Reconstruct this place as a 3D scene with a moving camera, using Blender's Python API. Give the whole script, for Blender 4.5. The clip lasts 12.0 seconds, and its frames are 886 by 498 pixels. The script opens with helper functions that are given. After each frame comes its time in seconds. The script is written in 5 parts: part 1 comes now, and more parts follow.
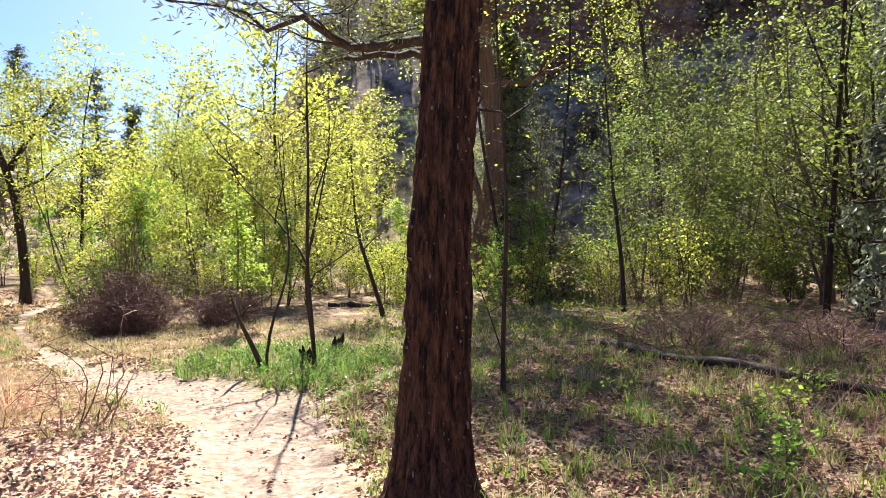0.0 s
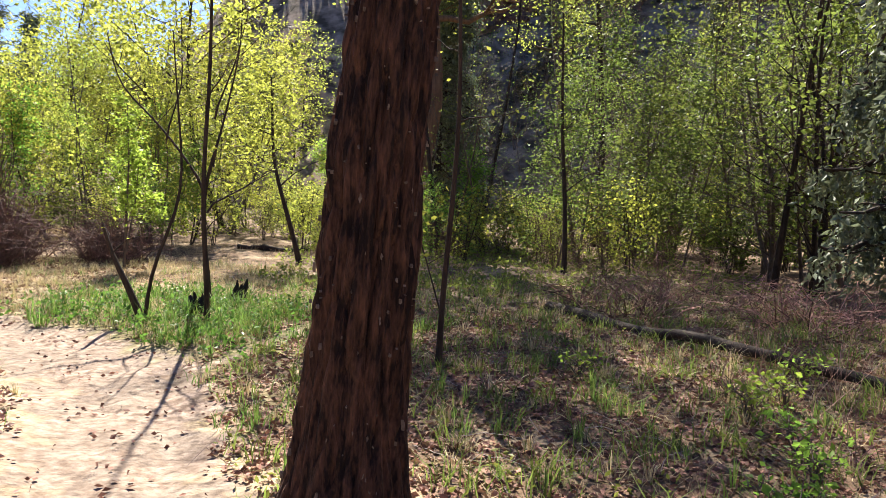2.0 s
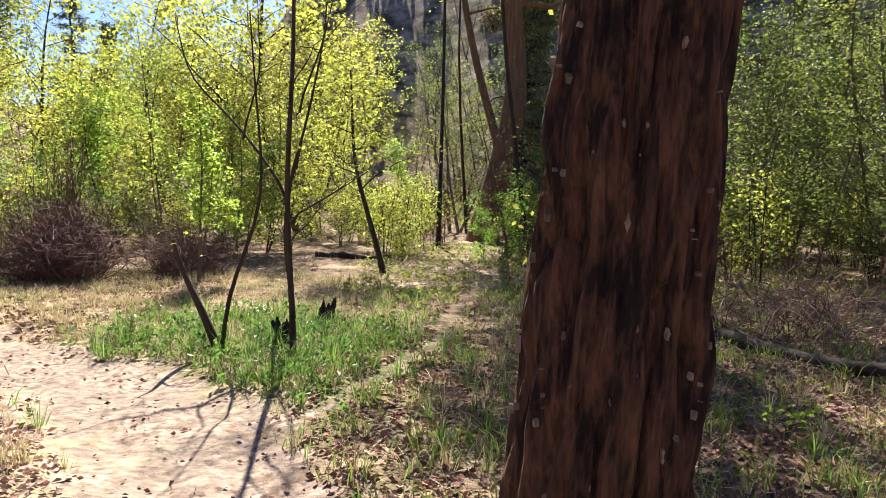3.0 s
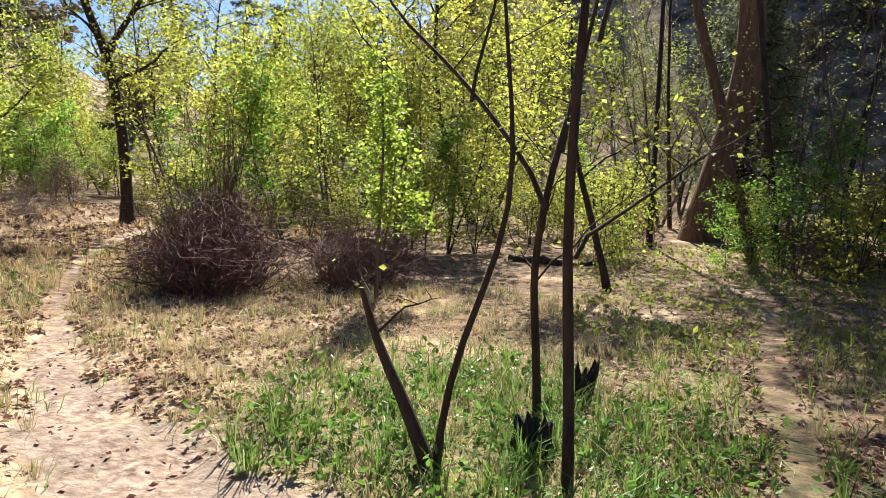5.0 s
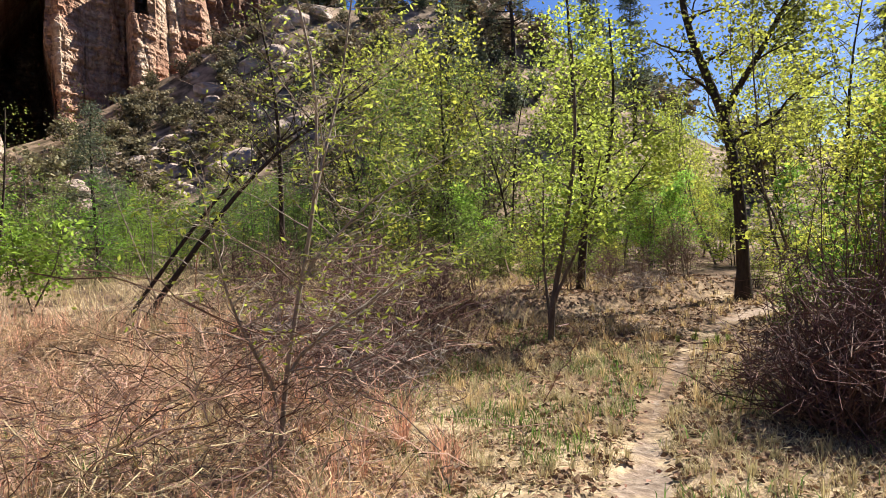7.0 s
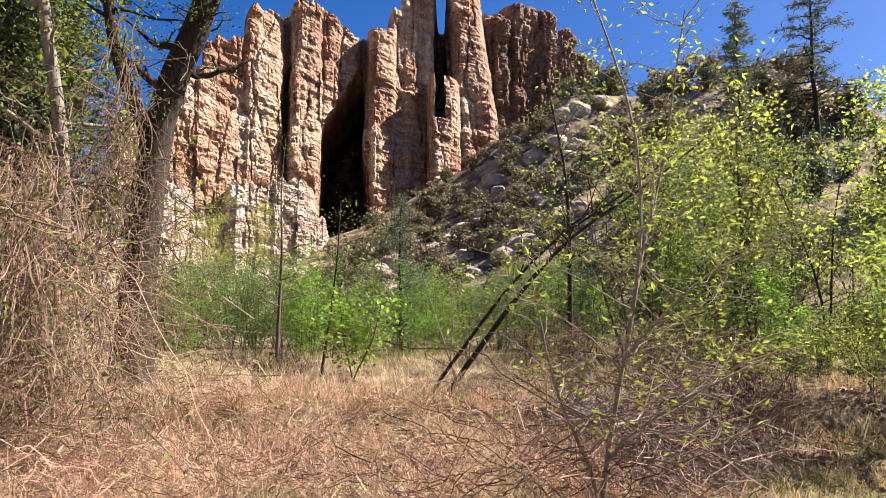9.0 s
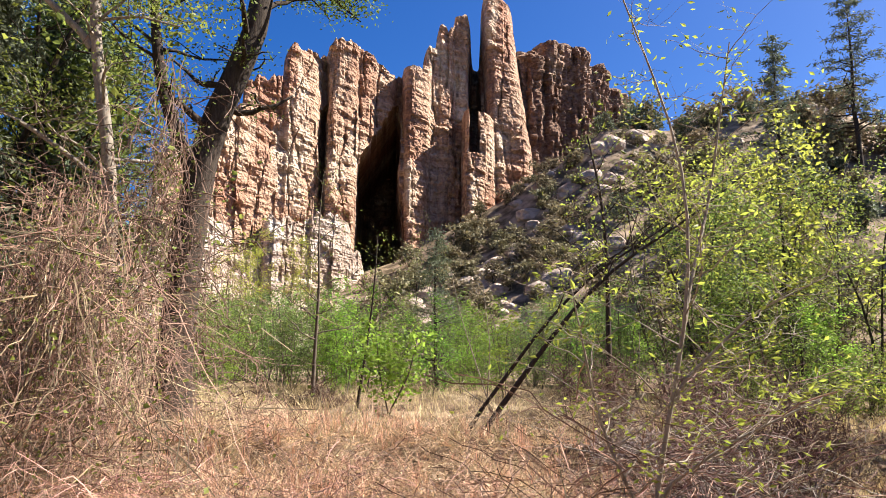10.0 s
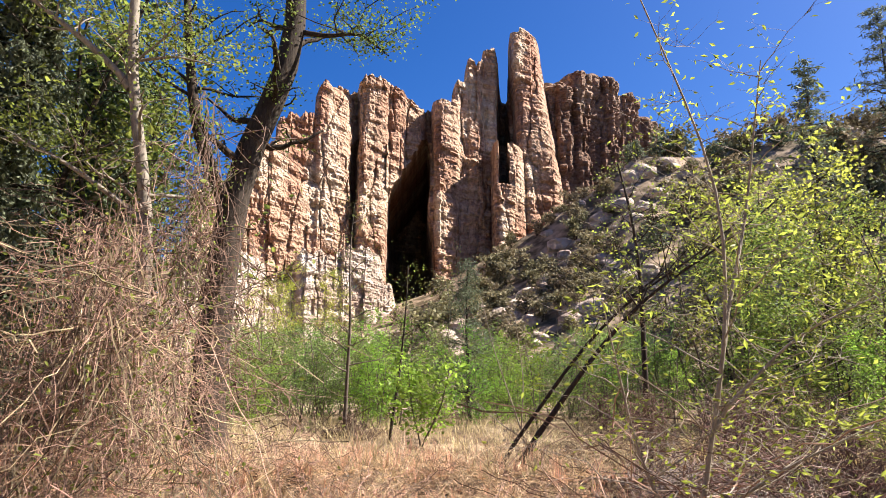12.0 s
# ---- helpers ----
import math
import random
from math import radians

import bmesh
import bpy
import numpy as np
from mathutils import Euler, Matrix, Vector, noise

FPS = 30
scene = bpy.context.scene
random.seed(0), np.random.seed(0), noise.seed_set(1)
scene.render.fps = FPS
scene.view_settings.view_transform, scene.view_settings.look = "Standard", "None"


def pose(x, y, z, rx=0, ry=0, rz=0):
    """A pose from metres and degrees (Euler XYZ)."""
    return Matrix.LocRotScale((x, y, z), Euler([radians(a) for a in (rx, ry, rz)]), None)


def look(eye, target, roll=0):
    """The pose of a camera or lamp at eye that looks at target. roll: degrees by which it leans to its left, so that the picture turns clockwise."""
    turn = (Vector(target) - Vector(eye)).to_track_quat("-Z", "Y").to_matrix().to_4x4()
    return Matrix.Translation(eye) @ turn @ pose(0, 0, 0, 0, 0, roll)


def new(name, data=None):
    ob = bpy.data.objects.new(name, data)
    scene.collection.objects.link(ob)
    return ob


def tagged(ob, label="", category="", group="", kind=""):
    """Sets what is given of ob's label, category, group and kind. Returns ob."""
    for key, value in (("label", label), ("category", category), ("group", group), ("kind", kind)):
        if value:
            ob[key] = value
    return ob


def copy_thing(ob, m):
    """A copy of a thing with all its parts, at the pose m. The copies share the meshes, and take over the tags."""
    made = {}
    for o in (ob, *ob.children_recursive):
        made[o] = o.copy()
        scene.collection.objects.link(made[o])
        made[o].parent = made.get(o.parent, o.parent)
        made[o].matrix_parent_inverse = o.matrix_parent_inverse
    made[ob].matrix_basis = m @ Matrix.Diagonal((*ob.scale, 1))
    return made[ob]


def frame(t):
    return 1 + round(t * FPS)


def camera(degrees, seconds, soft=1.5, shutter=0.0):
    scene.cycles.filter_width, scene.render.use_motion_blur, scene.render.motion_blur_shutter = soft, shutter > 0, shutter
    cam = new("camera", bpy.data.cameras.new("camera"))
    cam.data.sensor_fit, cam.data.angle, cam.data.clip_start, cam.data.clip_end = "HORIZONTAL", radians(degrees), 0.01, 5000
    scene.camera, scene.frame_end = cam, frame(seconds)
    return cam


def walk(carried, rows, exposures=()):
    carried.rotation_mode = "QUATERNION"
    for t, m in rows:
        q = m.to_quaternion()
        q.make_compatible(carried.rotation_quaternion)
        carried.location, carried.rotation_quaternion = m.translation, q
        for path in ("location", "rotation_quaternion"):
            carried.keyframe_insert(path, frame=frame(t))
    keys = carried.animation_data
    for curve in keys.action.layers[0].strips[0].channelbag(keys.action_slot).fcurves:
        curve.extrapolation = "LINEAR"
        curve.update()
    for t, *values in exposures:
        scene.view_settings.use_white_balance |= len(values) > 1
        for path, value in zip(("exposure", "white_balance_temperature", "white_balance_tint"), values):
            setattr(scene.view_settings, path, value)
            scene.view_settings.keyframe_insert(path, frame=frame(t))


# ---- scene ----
cam = camera(66.0, 12.0, soft=0.8)
# seconds, x, y, z, then the turn in degrees about x, y and z
PATH = [
    (0, 0.000, -0.000, 1.600, 88.74, 1.31, -0.00),
    (0.5, 0.044, 0.124, 1.549, 87.29, -0.16, -1.85),
    (1, 0.022, 0.370, 1.505, 86.08, -1.97, -6.05),
    (1.5, 0.070, 0.781, 1.445, 85.27, -3.23, -7.83),
    (2, -0.047, 1.334, 1.416, 84.96, -2.76, -6.15),
    (2.5, -0.223, 1.922, 1.427, 84.94, -2.30, -3.37),
    (4.5, -1.265, 4.539, 1.433, 82.99, -0.59, 7.40),
    (5, -1.535, 5.124, 1.456, 82.82, -1.62, 11.79),
    (5.5, -1.829, 5.683, 1.480, 83.22, -1.00, 19.32),
    (6, -2.227, 6.174, 1.509, 84.30, -0.97, 30.44),
    (6.5, -2.541, 6.483, 1.525, 86.01, 0.39, 45.22),
    (7, -2.672, 6.707, 1.544, 88.02, 1.69, 60.34),
    (7.5, -2.813, 6.757, 1.526, 88.74, -0.89, 71.47),
    (7.7, -2.843, 6.739, 1.527, 89.42, -0.18, 73.41),
    (9.3, -2.854, 6.398, 1.510, 96.50, -0.40, 84.25),
    (9.5, -2.854, 6.388, 1.512, 97.09, -0.55, 84.73),
    (10, -2.890, 6.384, 1.508, 98.36, -0.54, 85.75),
    (10.5, -2.922, 6.401, 1.491, 99.61, -0.33, 86.91),
    (11, -2.934, 6.407, 1.486, 100.51, -0.15, 87.87),
    (11.5, -2.938, 6.409, 1.486, 100.78, -0.12, 88.21),
    (12, -2.945, 6.402, 1.477, 101.03, -0.12, 88.48),
]
walk(cam, [(r[0], pose(*r[1:])) for r in PATH],
     exposures=[(0.0, 2.1), (0.5, 1.95), (1.0, 1.8), (1.5, 1.86), (2.0, 1.88), (2.7, 1.9), (4.5, 1.68), (5.5, 1.58), (6.0, 1.45), (7.7, 1.3), (9.3, 1.62), (12.0, 1.74)])

# ---- sky and sun ----
SUN_ELEV, SUN_TURN = 47.0, -6.0
world = bpy.data.worlds.new("sky")
scene.world = world
world.use_nodes = True
wn = world.node_tree
sky = wn.nodes.new("ShaderNodeTexSky")
sky.sky_type, sky.sun_disc = "NISHITA", False
sky.sun_elevation, sky.sun_rotation = radians(SUN_ELEV), radians(SUN_TURN)
sky.air_density, sky.dust_density, sky.ozone_density = 1.0, 5.0, 4.5
sky.altitude = 1800
deep = wn.nodes.new("ShaderNodeHueSaturation")
deep.inputs["Saturation"].default_value, deep.inputs["Hue"].default_value = 1.34, 0.512
wn.links.new(sky.outputs[0], deep.inputs["Color"])
wn.links.new(deep.outputs[0], wn.nodes["Background"].inputs[0])
wn.nodes["Background"].inputs[1].default_value = 0.056
sun_data = bpy.data.lights.new("sun", "SUN")
sun_data.energy, sun_data.angle, sun_data.color = 5.0, radians(0.55), (1.0, 0.95, 0.86)
sun = new("sun", sun_data)
sun.matrix_world = look((30 * math.sin(radians(SUN_TURN)), 30 * math.cos(radians(SUN_TURN)), 30 * math.tan(radians(SUN_ELEV))), (0, 0, 0))

# ---- materials ----


def mat(name, dark, light, scale=8.0, rough=0.85, bump=0.3, stretch=(1, 1, 1), island=0.0, glow=0.0, fine=40.0, contrast=(0.3, 0.7), spec=0.25):
    """Two-scale noise between two colours, relief, and a change from piece to piece. glow: share of light let through, for leaves."""
    m = bpy.data.materials.new(name)
    m.use_nodes = True
    nt = m.node_tree
    nt.nodes.clear()
    out = nt.nodes.new("ShaderNodeOutputMaterial")
    bsdf = nt.nodes.new("ShaderNodeBsdfPrincipled")
    bsdf.inputs["Roughness"].default_value = rough
    bsdf.inputs["Specular IOR Level"].default_value = spec
    tc = nt.nodes.new("ShaderNodeTexCoord")
    mp = nt.nodes.new("ShaderNodeMapping")
    mp.inputs["Scale"].default_value = stretch
    nt.links.new(tc.outputs["Object"], mp.inputs[0])
    n1, n2 = nt.nodes.new("ShaderNodeTexNoise"), nt.nodes.new("ShaderNodeTexNoise")
    n1.inputs["Scale"].default_value, n1.inputs["Detail"].default_value = scale, 6
    n2.inputs["Scale"].default_value, n2.inputs["Detail"].default_value = fine, 4
    for n in (n1, n2):
        nt.links.new(mp.outputs[0], n.inputs["Vector"])
    add = nt.nodes.new("ShaderNodeMath")
    add.operation = "MULTIPLY_ADD"
    add.inputs[1].default_value, add.inputs[2].default_value = 0.35, 0.0
    nt.links.new(n2.outputs["Fac"], add.inputs[0])
    mul = nt.nodes.new("ShaderNodeMath")
    mul.operation = "MULTIPLY_ADD"
    mul.inputs[1].default_value = 0.65
    nt.links.new(n1.outputs["Fac"], mul.inputs[0])
    nt.links.new(add.outputs[0], mul.inputs[2])
    ramp = nt.nodes.new("ShaderNodeValToRGB")
    ramp.color_ramp.elements[0].position, ramp.color_ramp.elements[1].position = contrast
    ramp.color_ramp.elements[0].color, ramp.color_ramp.elements[1].color = (*dark, 1), (*light, 1)
    nt.links.new(mul.outputs[0], ramp.inputs[0])
    colour = ramp.outputs[0]
    if island:
        geo = nt.nodes.new("ShaderNodeNewGeometry")
        oi = nt.nodes.new("ShaderNodeObjectInfo")
        hsv = nt.nodes.new("ShaderNodeHueSaturation")
        rng = nt.nodes.new("ShaderNodeMapRange")
        rng.inputs[3].default_value, rng.inputs[4].default_value = 1 - island, 1 + island
        hue = nt.nodes.new("ShaderNodeMapRange")
        hue.inputs[3].default_value, hue.inputs[4].default_value = 0.5 - 0.05 * island, 0.5 + 0.06 * island
        nt.links.new(geo.outputs["Random Per Island"], rng.inputs[0])
        nt.links.new(oi.outputs["Random"], hue.inputs[0])
        tone = nt.nodes.new("ShaderNodeMapRange")
        tone.inputs[3].default_value, tone.inputs[4].default_value = 0.78, 1.18
        turnover = nt.nodes.new("ShaderNodeMath")
        turnover.operation = "FRACT"
        wide_of = nt.nodes.new("ShaderNodeMath")
        wide_of.operation = "MULTIPLY"
        wide_of.inputs[1].default_value = 7.31
        nt.links.new(oi.outputs["Random"], wide_of.inputs[0])
        nt.links.new(wide_of.outputs[0], turnover.inputs[0])
        nt.links.new(turnover.outputs[0], tone.inputs[0])
        both = nt.nodes.new("ShaderNodeMath")
        both.operation = "MULTIPLY"
        nt.links.new(rng.outputs[0], both.inputs[0])
        nt.links.new(tone.outputs[0], both.inputs[1])
        nt.links.new(both.outputs[0], hsv.inputs["Value"])
        nt.links.new(hue.outputs[0], hsv.inputs["Hue"])
        nt.links.new(colour, hsv.inputs["Color"])
        colour = hsv.outputs[0]
    nt.links.new(colour, bsdf.inputs["Base Color"])
    if bump:
        bp = nt.nodes.new("ShaderNodeBump")
        bp.inputs["Strength"].default_value, bp.inputs["Distance"].default_value = bump, 0.03
        nt.links.new(mul.outputs[0], bp.inputs["Height"])
        nt.links.new(bp.outputs[0], bsdf.inputs["Normal"])
    if glow:
        tr = nt.nodes.new("ShaderNodeBsdfTranslucent")
        nt.links.new(colour, tr.inputs[0])
        mix = nt.nodes.new("ShaderNodeMixShader")
        mix.inputs[0].default_value = glow
        nt.links.new(bsdf.outputs[0], mix.inputs[1])
        nt.links.new(tr.outputs[0], mix.inputs[2])
        nt.links.new(mix.outputs[0], out.inputs[0])
    else:
        nt.links.new(bsdf.outputs[0], out.inputs[0])
    return m


LEAF_YELLOW = mat("leaf_yellow_green", (0.235, 0.275, 0.042), (0.42, 0.435, 0.078), 3, 0.5, 0, island=0.4, glow=0.66)
LEAF_GREEN = mat("leaf_fresh_green", (0.16, 0.28, 0.04), (0.30, 0.42, 0.065), 3, 0.42, 0, island=0.4, glow=0.66)
LEAF_OLIVE = mat("leaf_olive", (0.12, 0.155, 0.03), (0.25, 0.285, 0.06), 3, 0.5, 0, island=0.35, glow=0.55)
LEAF_FINE = mat("leaf_light_olive", (0.10, 0.135, 0.028), (0.205, 0.235, 0.05), 3, 0.5, 0, island=0.4, glow=0.6)
LEAF_WILLOW = mat("leaf_willow_green", (0.13, 0.20, 0.048), (0.25, 0.325, 0.088), 3, 0.6, 0, island=0.45, glow=0.4)
NEEDLE = mat("needle_grey_green", (0.07, 0.09, 0.05), (0.21, 0.24, 0.145), 4, 0.6, 0, island=0.4, glow=0.25)
SCRUB = mat("scrub_grey_olive", (0.13, 0.11, 0.06), (0.29, 0.24, 0.14), 3, 0.7, 0, island=0.45, glow=0.25)
BARK_RED = mat("bark_red_brown", (0.011, 0.006, 0.005), (0.125, 0.06, 0.037), 11, 0.9, 1.0, (2.2, 2.2, 0.55), fine=45, contrast=(0.42, 0.70))
BARK_DARK = mat("bark_dark", (0.016, 0.011, 0.009), (0.075, 0.053, 0.038), 7, 0.9, 0.7, (3, 3, 0.6))
BARK_GREY = mat("bark_grey", (0.05, 0.038, 0.03), (0.17, 0.13, 0.10), 7, 0.85, 0.5, (3, 3, 0.7))
BARK_ORANGE = mat("bark_orange_brown", (0.08, 0.045, 0.026), (0.25, 0.145, 0.085), 4, 0.9, 0.9, (4, 4, 0.5))
BARK_PALE = mat("bark_pale", (0.13, 0.10, 0.075), (0.36, 0.30, 0.24), 9, 0.8, 0.3, (2, 2, 0.8))
FLAKE_HIGHLIGHT = mat("flake_highlight_grey", (0.06, 0.045, 0.034), (0.20, 0.165, 0.13), 20, 0.95, 0.4, island=0.3)
CHAR = mat("charred_wood", (0.008, 0.007, 0.006), (0.03, 0.026, 0.022), 12, 0.8, 0.9, (2, 2, 0.5))
TWIG_RED = mat("twig_purple_brown", (0.065, 0.037, 0.03), (0.21, 0.12, 0.092), 4, 0.8, 0, island=0.4)
TWIG_TAN = mat("twig_dry_tan", (0.17, 0.09, 0.055), (0.58, 0.40, 0.28), 3, 0.8, 0, island=0.75, glow=0.1)
VINE = mat("vine_dead_brown", (0.085, 0.05, 0.035), (0.42, 0.275, 0.19), 3, 0.8, 0, island=0.75)
TWIG_GREY = mat("twig_grey", (0.18, 0.14, 0.12), (0.36, 0.30, 0.26), 3, 0.8, 0, island=0.35)
STRAW = mat("straw", (0.40, 0.30, 0.16), (0.62, 0.50, 0.30), 2, 0.7, 0, island=0.35, glow=0.3)
STRAW_RED = mat("straw_reddish", (0.40, 0.235, 0.13), (0.76, 0.51, 0.32), 2, 0.7, 0, island=0.5, glow=0.35)
HERB = mat("herb_green", (0.085, 0.155, 0.028), (0.20, 0.30, 0.05), 3, 0.45, 0, island=0.5, glow=0.45)
GRASS = mat("grass_green", (0.085, 0.135, 0.028), (0.20, 0.27, 0.06), 2, 0.6, 0, island=0.55, glow=0.45)
LITTER_PALE = mat("leaf_litter_pale", (0.22, 0.135, 0.09), (0.48, 0.335, 0.235), 3, 0.8, 0, island=0.6, glow=0.1)
LITTER = mat("leaf_litter", (0.12, 0.066, 0.038), (0.33, 0.205, 0.12), 3, 0.8, 0, island=0.6, glow=0.1)


def rock_material(name, red, tan, pale, streak=0.6):
    """Layered volcanic rock: wide patches of three tints, thin level beds, dark water streaks and fine grain."""
    m = bpy.data.materials.new(name)
    m.use_nodes = True
    nt = m.node_tree
    bsdf = nt.nodes["Principled BSDF"]
    bsdf.inputs["Roughness"].default_value, bsdf.inputs["Specular IOR Level"].default_value = 0.92, 0.15
    tc = nt.nodes.new("ShaderNodeTexCoord")

    def grain(stretch, detail, lo, hi):
        mp = nt.nodes.new("ShaderNodeMapping")
        mp.inputs["Scale"].default_value = stretch
        nt.links.new(tc.outputs["Object"], mp.inputs[0])
        n = nt.nodes.new("ShaderNodeTexNoise")
        n.inputs["Scale"].default_value, n.inputs["Detail"].default_value = 1.0, detail
        nt.links.new(mp.outputs[0], n.inputs["Vector"])
        r = nt.nodes.new("ShaderNodeMapRange")
        r.inputs[1].default_value, r.inputs[2].default_value = lo, hi
        nt.links.new(n.outputs["Fac"], r.inputs[0])
        return r.outputs[0]

    def blend(fac, a, b, kind="MIX"):
        x = nt.nodes.new("ShaderNodeMix")
        x.data_type, x.blend_type = "RGBA", kind
        for value, socket in ((fac, x.inputs[0]), (a, x.inputs[6]), (b, x.inputs[7])):
            if isinstance(value, tuple):
                socket.default_value = (*value, 1)
            elif isinstance(value, float):
                socket.default_value = value
            else:
                nt.links.new(value, socket)
        return x.outputs[2]

    beds = grain((0.12, 0.12, 2.2), 5, 0.38, 0.60)
    fine = grain((2.6, 2.6, 3.6), 9, 0.34, 0.62)
    colour = blend(grain((0.16, 0.16, 0.10), 5, 0.40, 0.60), tan, red)
    colour = blend(grain((0.33, 0.33, 0.14), 6, 0.52, 0.66), colour, pale)
    colour = blend(beds, blend(0.5, colour, (0.55, 0.42, 0.36), "MULTIPLY"), colour)
    stain = nt.nodes.new("ShaderNodeMath")
    stain.operation = "MULTIPLY"
    stain.inputs[1].default_value = streak
    nt.links.new(grain((1.1, 1.1, 0.07), 4, 0.54, 0.70), stain.inputs[0])
    colour = blend(stain.outputs[0], colour, (0.13, 0.07, 0.048))
    colour = blend(fine, blend(0.6, colour, (0.42, 0.34, 0.30), "MULTIPLY"), colour)
    nt.links.new(colour, bsdf.inputs["Base Color"])
    total = nt.nodes.new("ShaderNodeMath")
    total.operation = "ADD"
    nt.links.new(beds, total.inputs[0])
    nt.links.new(fine, total.inputs[1])
    bp = nt.nodes.new("ShaderNodeBump")
    bp.inputs["Strength"].default_value, bp.inputs["Distance"].default_value = 0.9, 0.16
    nt.links.new(total.outputs[0], bp.inputs["Height"])
    nt.links.new(bp.outputs[0], bsdf.inputs["Normal"])
    return m


ROCK = rock_material("cliff_rock", (0.43, 0.24, 0.16), (0.555, 0.38, 0.265), (0.66, 0.53, 0.40))
ROCK_PALE = rock_material("cliff_rock_pale", (0.48, 0.38, 0.31), (0.56, 0.47, 0.39), (0.68, 0.61, 0.54), 0.4)
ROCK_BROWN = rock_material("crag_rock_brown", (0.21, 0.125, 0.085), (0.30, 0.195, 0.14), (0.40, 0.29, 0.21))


def ground_material():
    m = bpy.data.materials.new("forest_ground")
    m.use_nodes = True
    nt = m.node_tree
    bsdf = nt.nodes["Principled BSDF"]
    bsdf.inputs["Roughness"].default_value = 0.95
    bsdf.inputs["Specular IOR Level"].default_value = 0.15
    at = nt.nodes.new("ShaderNodeAttribute")
    at.attribute_name = "zone"
    sep = nt.nodes.new("ShaderNodeSeparateColor")
    nt.links.new(at.outputs["Color"], sep.inputs[0])
    tc = nt.nodes.new("ShaderNodeTexCoord")

    def noise_of(scale, detail=6):
        n = nt.nodes.new("ShaderNodeTexNoise")
        n.inputs["Scale"].default_value, n.inputs["Detail"].default_value = scale, detail
        nt.links.new(tc.outputs["Object"], n.inputs["Vector"])
        return n.outputs["Fac"]

    def ramp_of(fac, a, b, p0=0.35, p1=0.65):
        r = nt.nodes.new("ShaderNodeValToRGB")
        r.color_ramp.elements[0].position, r.color_ramp.elements[1].position = p0, p1
        r.color_ramp.elements[0].color, r.color_ramp.elements[1].color = (*a, 1), (*b, 1)
        nt.links.new(fac, r.inputs[0])
        return r.outputs[0]

    def mix_of(fac, a, b):
        x = nt.nodes.new("ShaderNodeMix")
        x.data_type = "RGBA"
        nt.links.new(fac, x.inputs[0])
        nt.links.new(a, x.inputs[6])
        nt.links.new(b, x.inputs[7])
        return x.outputs[2]

    def ragged(channel, width):
        """The zone's edge, broken up by noise."""
        a = nt.nodes.new("ShaderNodeMath")
        a.operation = "ADD"
        nt.links.new(sep.outputs[channel], a.inputs[0])
        b = nt.nodes.new("ShaderNodeMath")
        b.operation = "MULTIPLY_ADD"
        b.inputs[1].default_value, b.inputs[2].default_value = 1.7, -0.35
        nt.links.new(noise_of(4.0, 12), b.inputs[0])
        nt.links.new(b.outputs[0], a.inputs[1])
        r = nt.nodes.new("ShaderNodeMapRange")
        r.inputs[1].default_value, r.inputs[2].default_value = 1.0 - width, 1.0 + width
        nt.links.new(a.outputs[0], r.inputs[0])
        return r.outputs[0]

    dry = nt.nodes.new("ShaderNodeMath")
    dry.operation = "MULTIPLY_ADD"
    dry.inputs[1].default_value = 0.22
    nt.links.new(at.outputs["Alpha"], dry.inputs[0])
    nt.links.new(noise_of(1.1, 3), dry.inputs[2])
    soil = mix_of(ramp_of(dry.outputs[0], (0, 0, 0), (1, 1, 1), 0.52, 0.70), ramp_of(noise_of(9.0), (0.06, 0.038, 0.024), (0.21, 0.135, 0.082)),
                  ramp_of(noise_of(11.0), (0.21, 0.15, 0.09), (0.47, 0.36, 0.23)))
    hill = ramp_of(noise_of(0.9, 14), (0.085, 0.062, 0.036), (0.38, 0.275, 0.19), 0.40, 0.66)
    sand = mix_of(ramp_of(noise_of(2.2, 8), (0, 0, 0), (1, 1, 1), 0.42, 0.60), ramp_of(noise_of(16.0, 10), (0.15, 0.10, 0.07), (0.36, 0.27, 0.205)), ramp_of(noise_of(13.0, 10), (0.14, 0.10, 0.073), (0.275, 0.215, 0.165)))
    turf = ramp_of(noise_of(14.0), (0.09, 0.085, 0.035), (0.20, 0.17, 0.075))
    colour = mix_of(ragged(2, 0.15), soil, hill)
    colour = mix_of(ragged(1, 0.2), colour, turf)
    colour = mix_of(ragged(0, 0.15), colour, sand)
    nt.links.new(colour, bsdf.inputs["Base Color"])
    bp = nt.nodes.new("ShaderNodeBump")
    bp.inputs["Strength"].default_value, bp.inputs["Distance"].default_value = 0.7, 0.05
    nt.links.new(noise_of(15.0, 12), bp.inputs["Height"])
    nt.links.new(bp.outputs[0], bsdf.inputs["Normal"])
    return m


GROUND = ground_material()

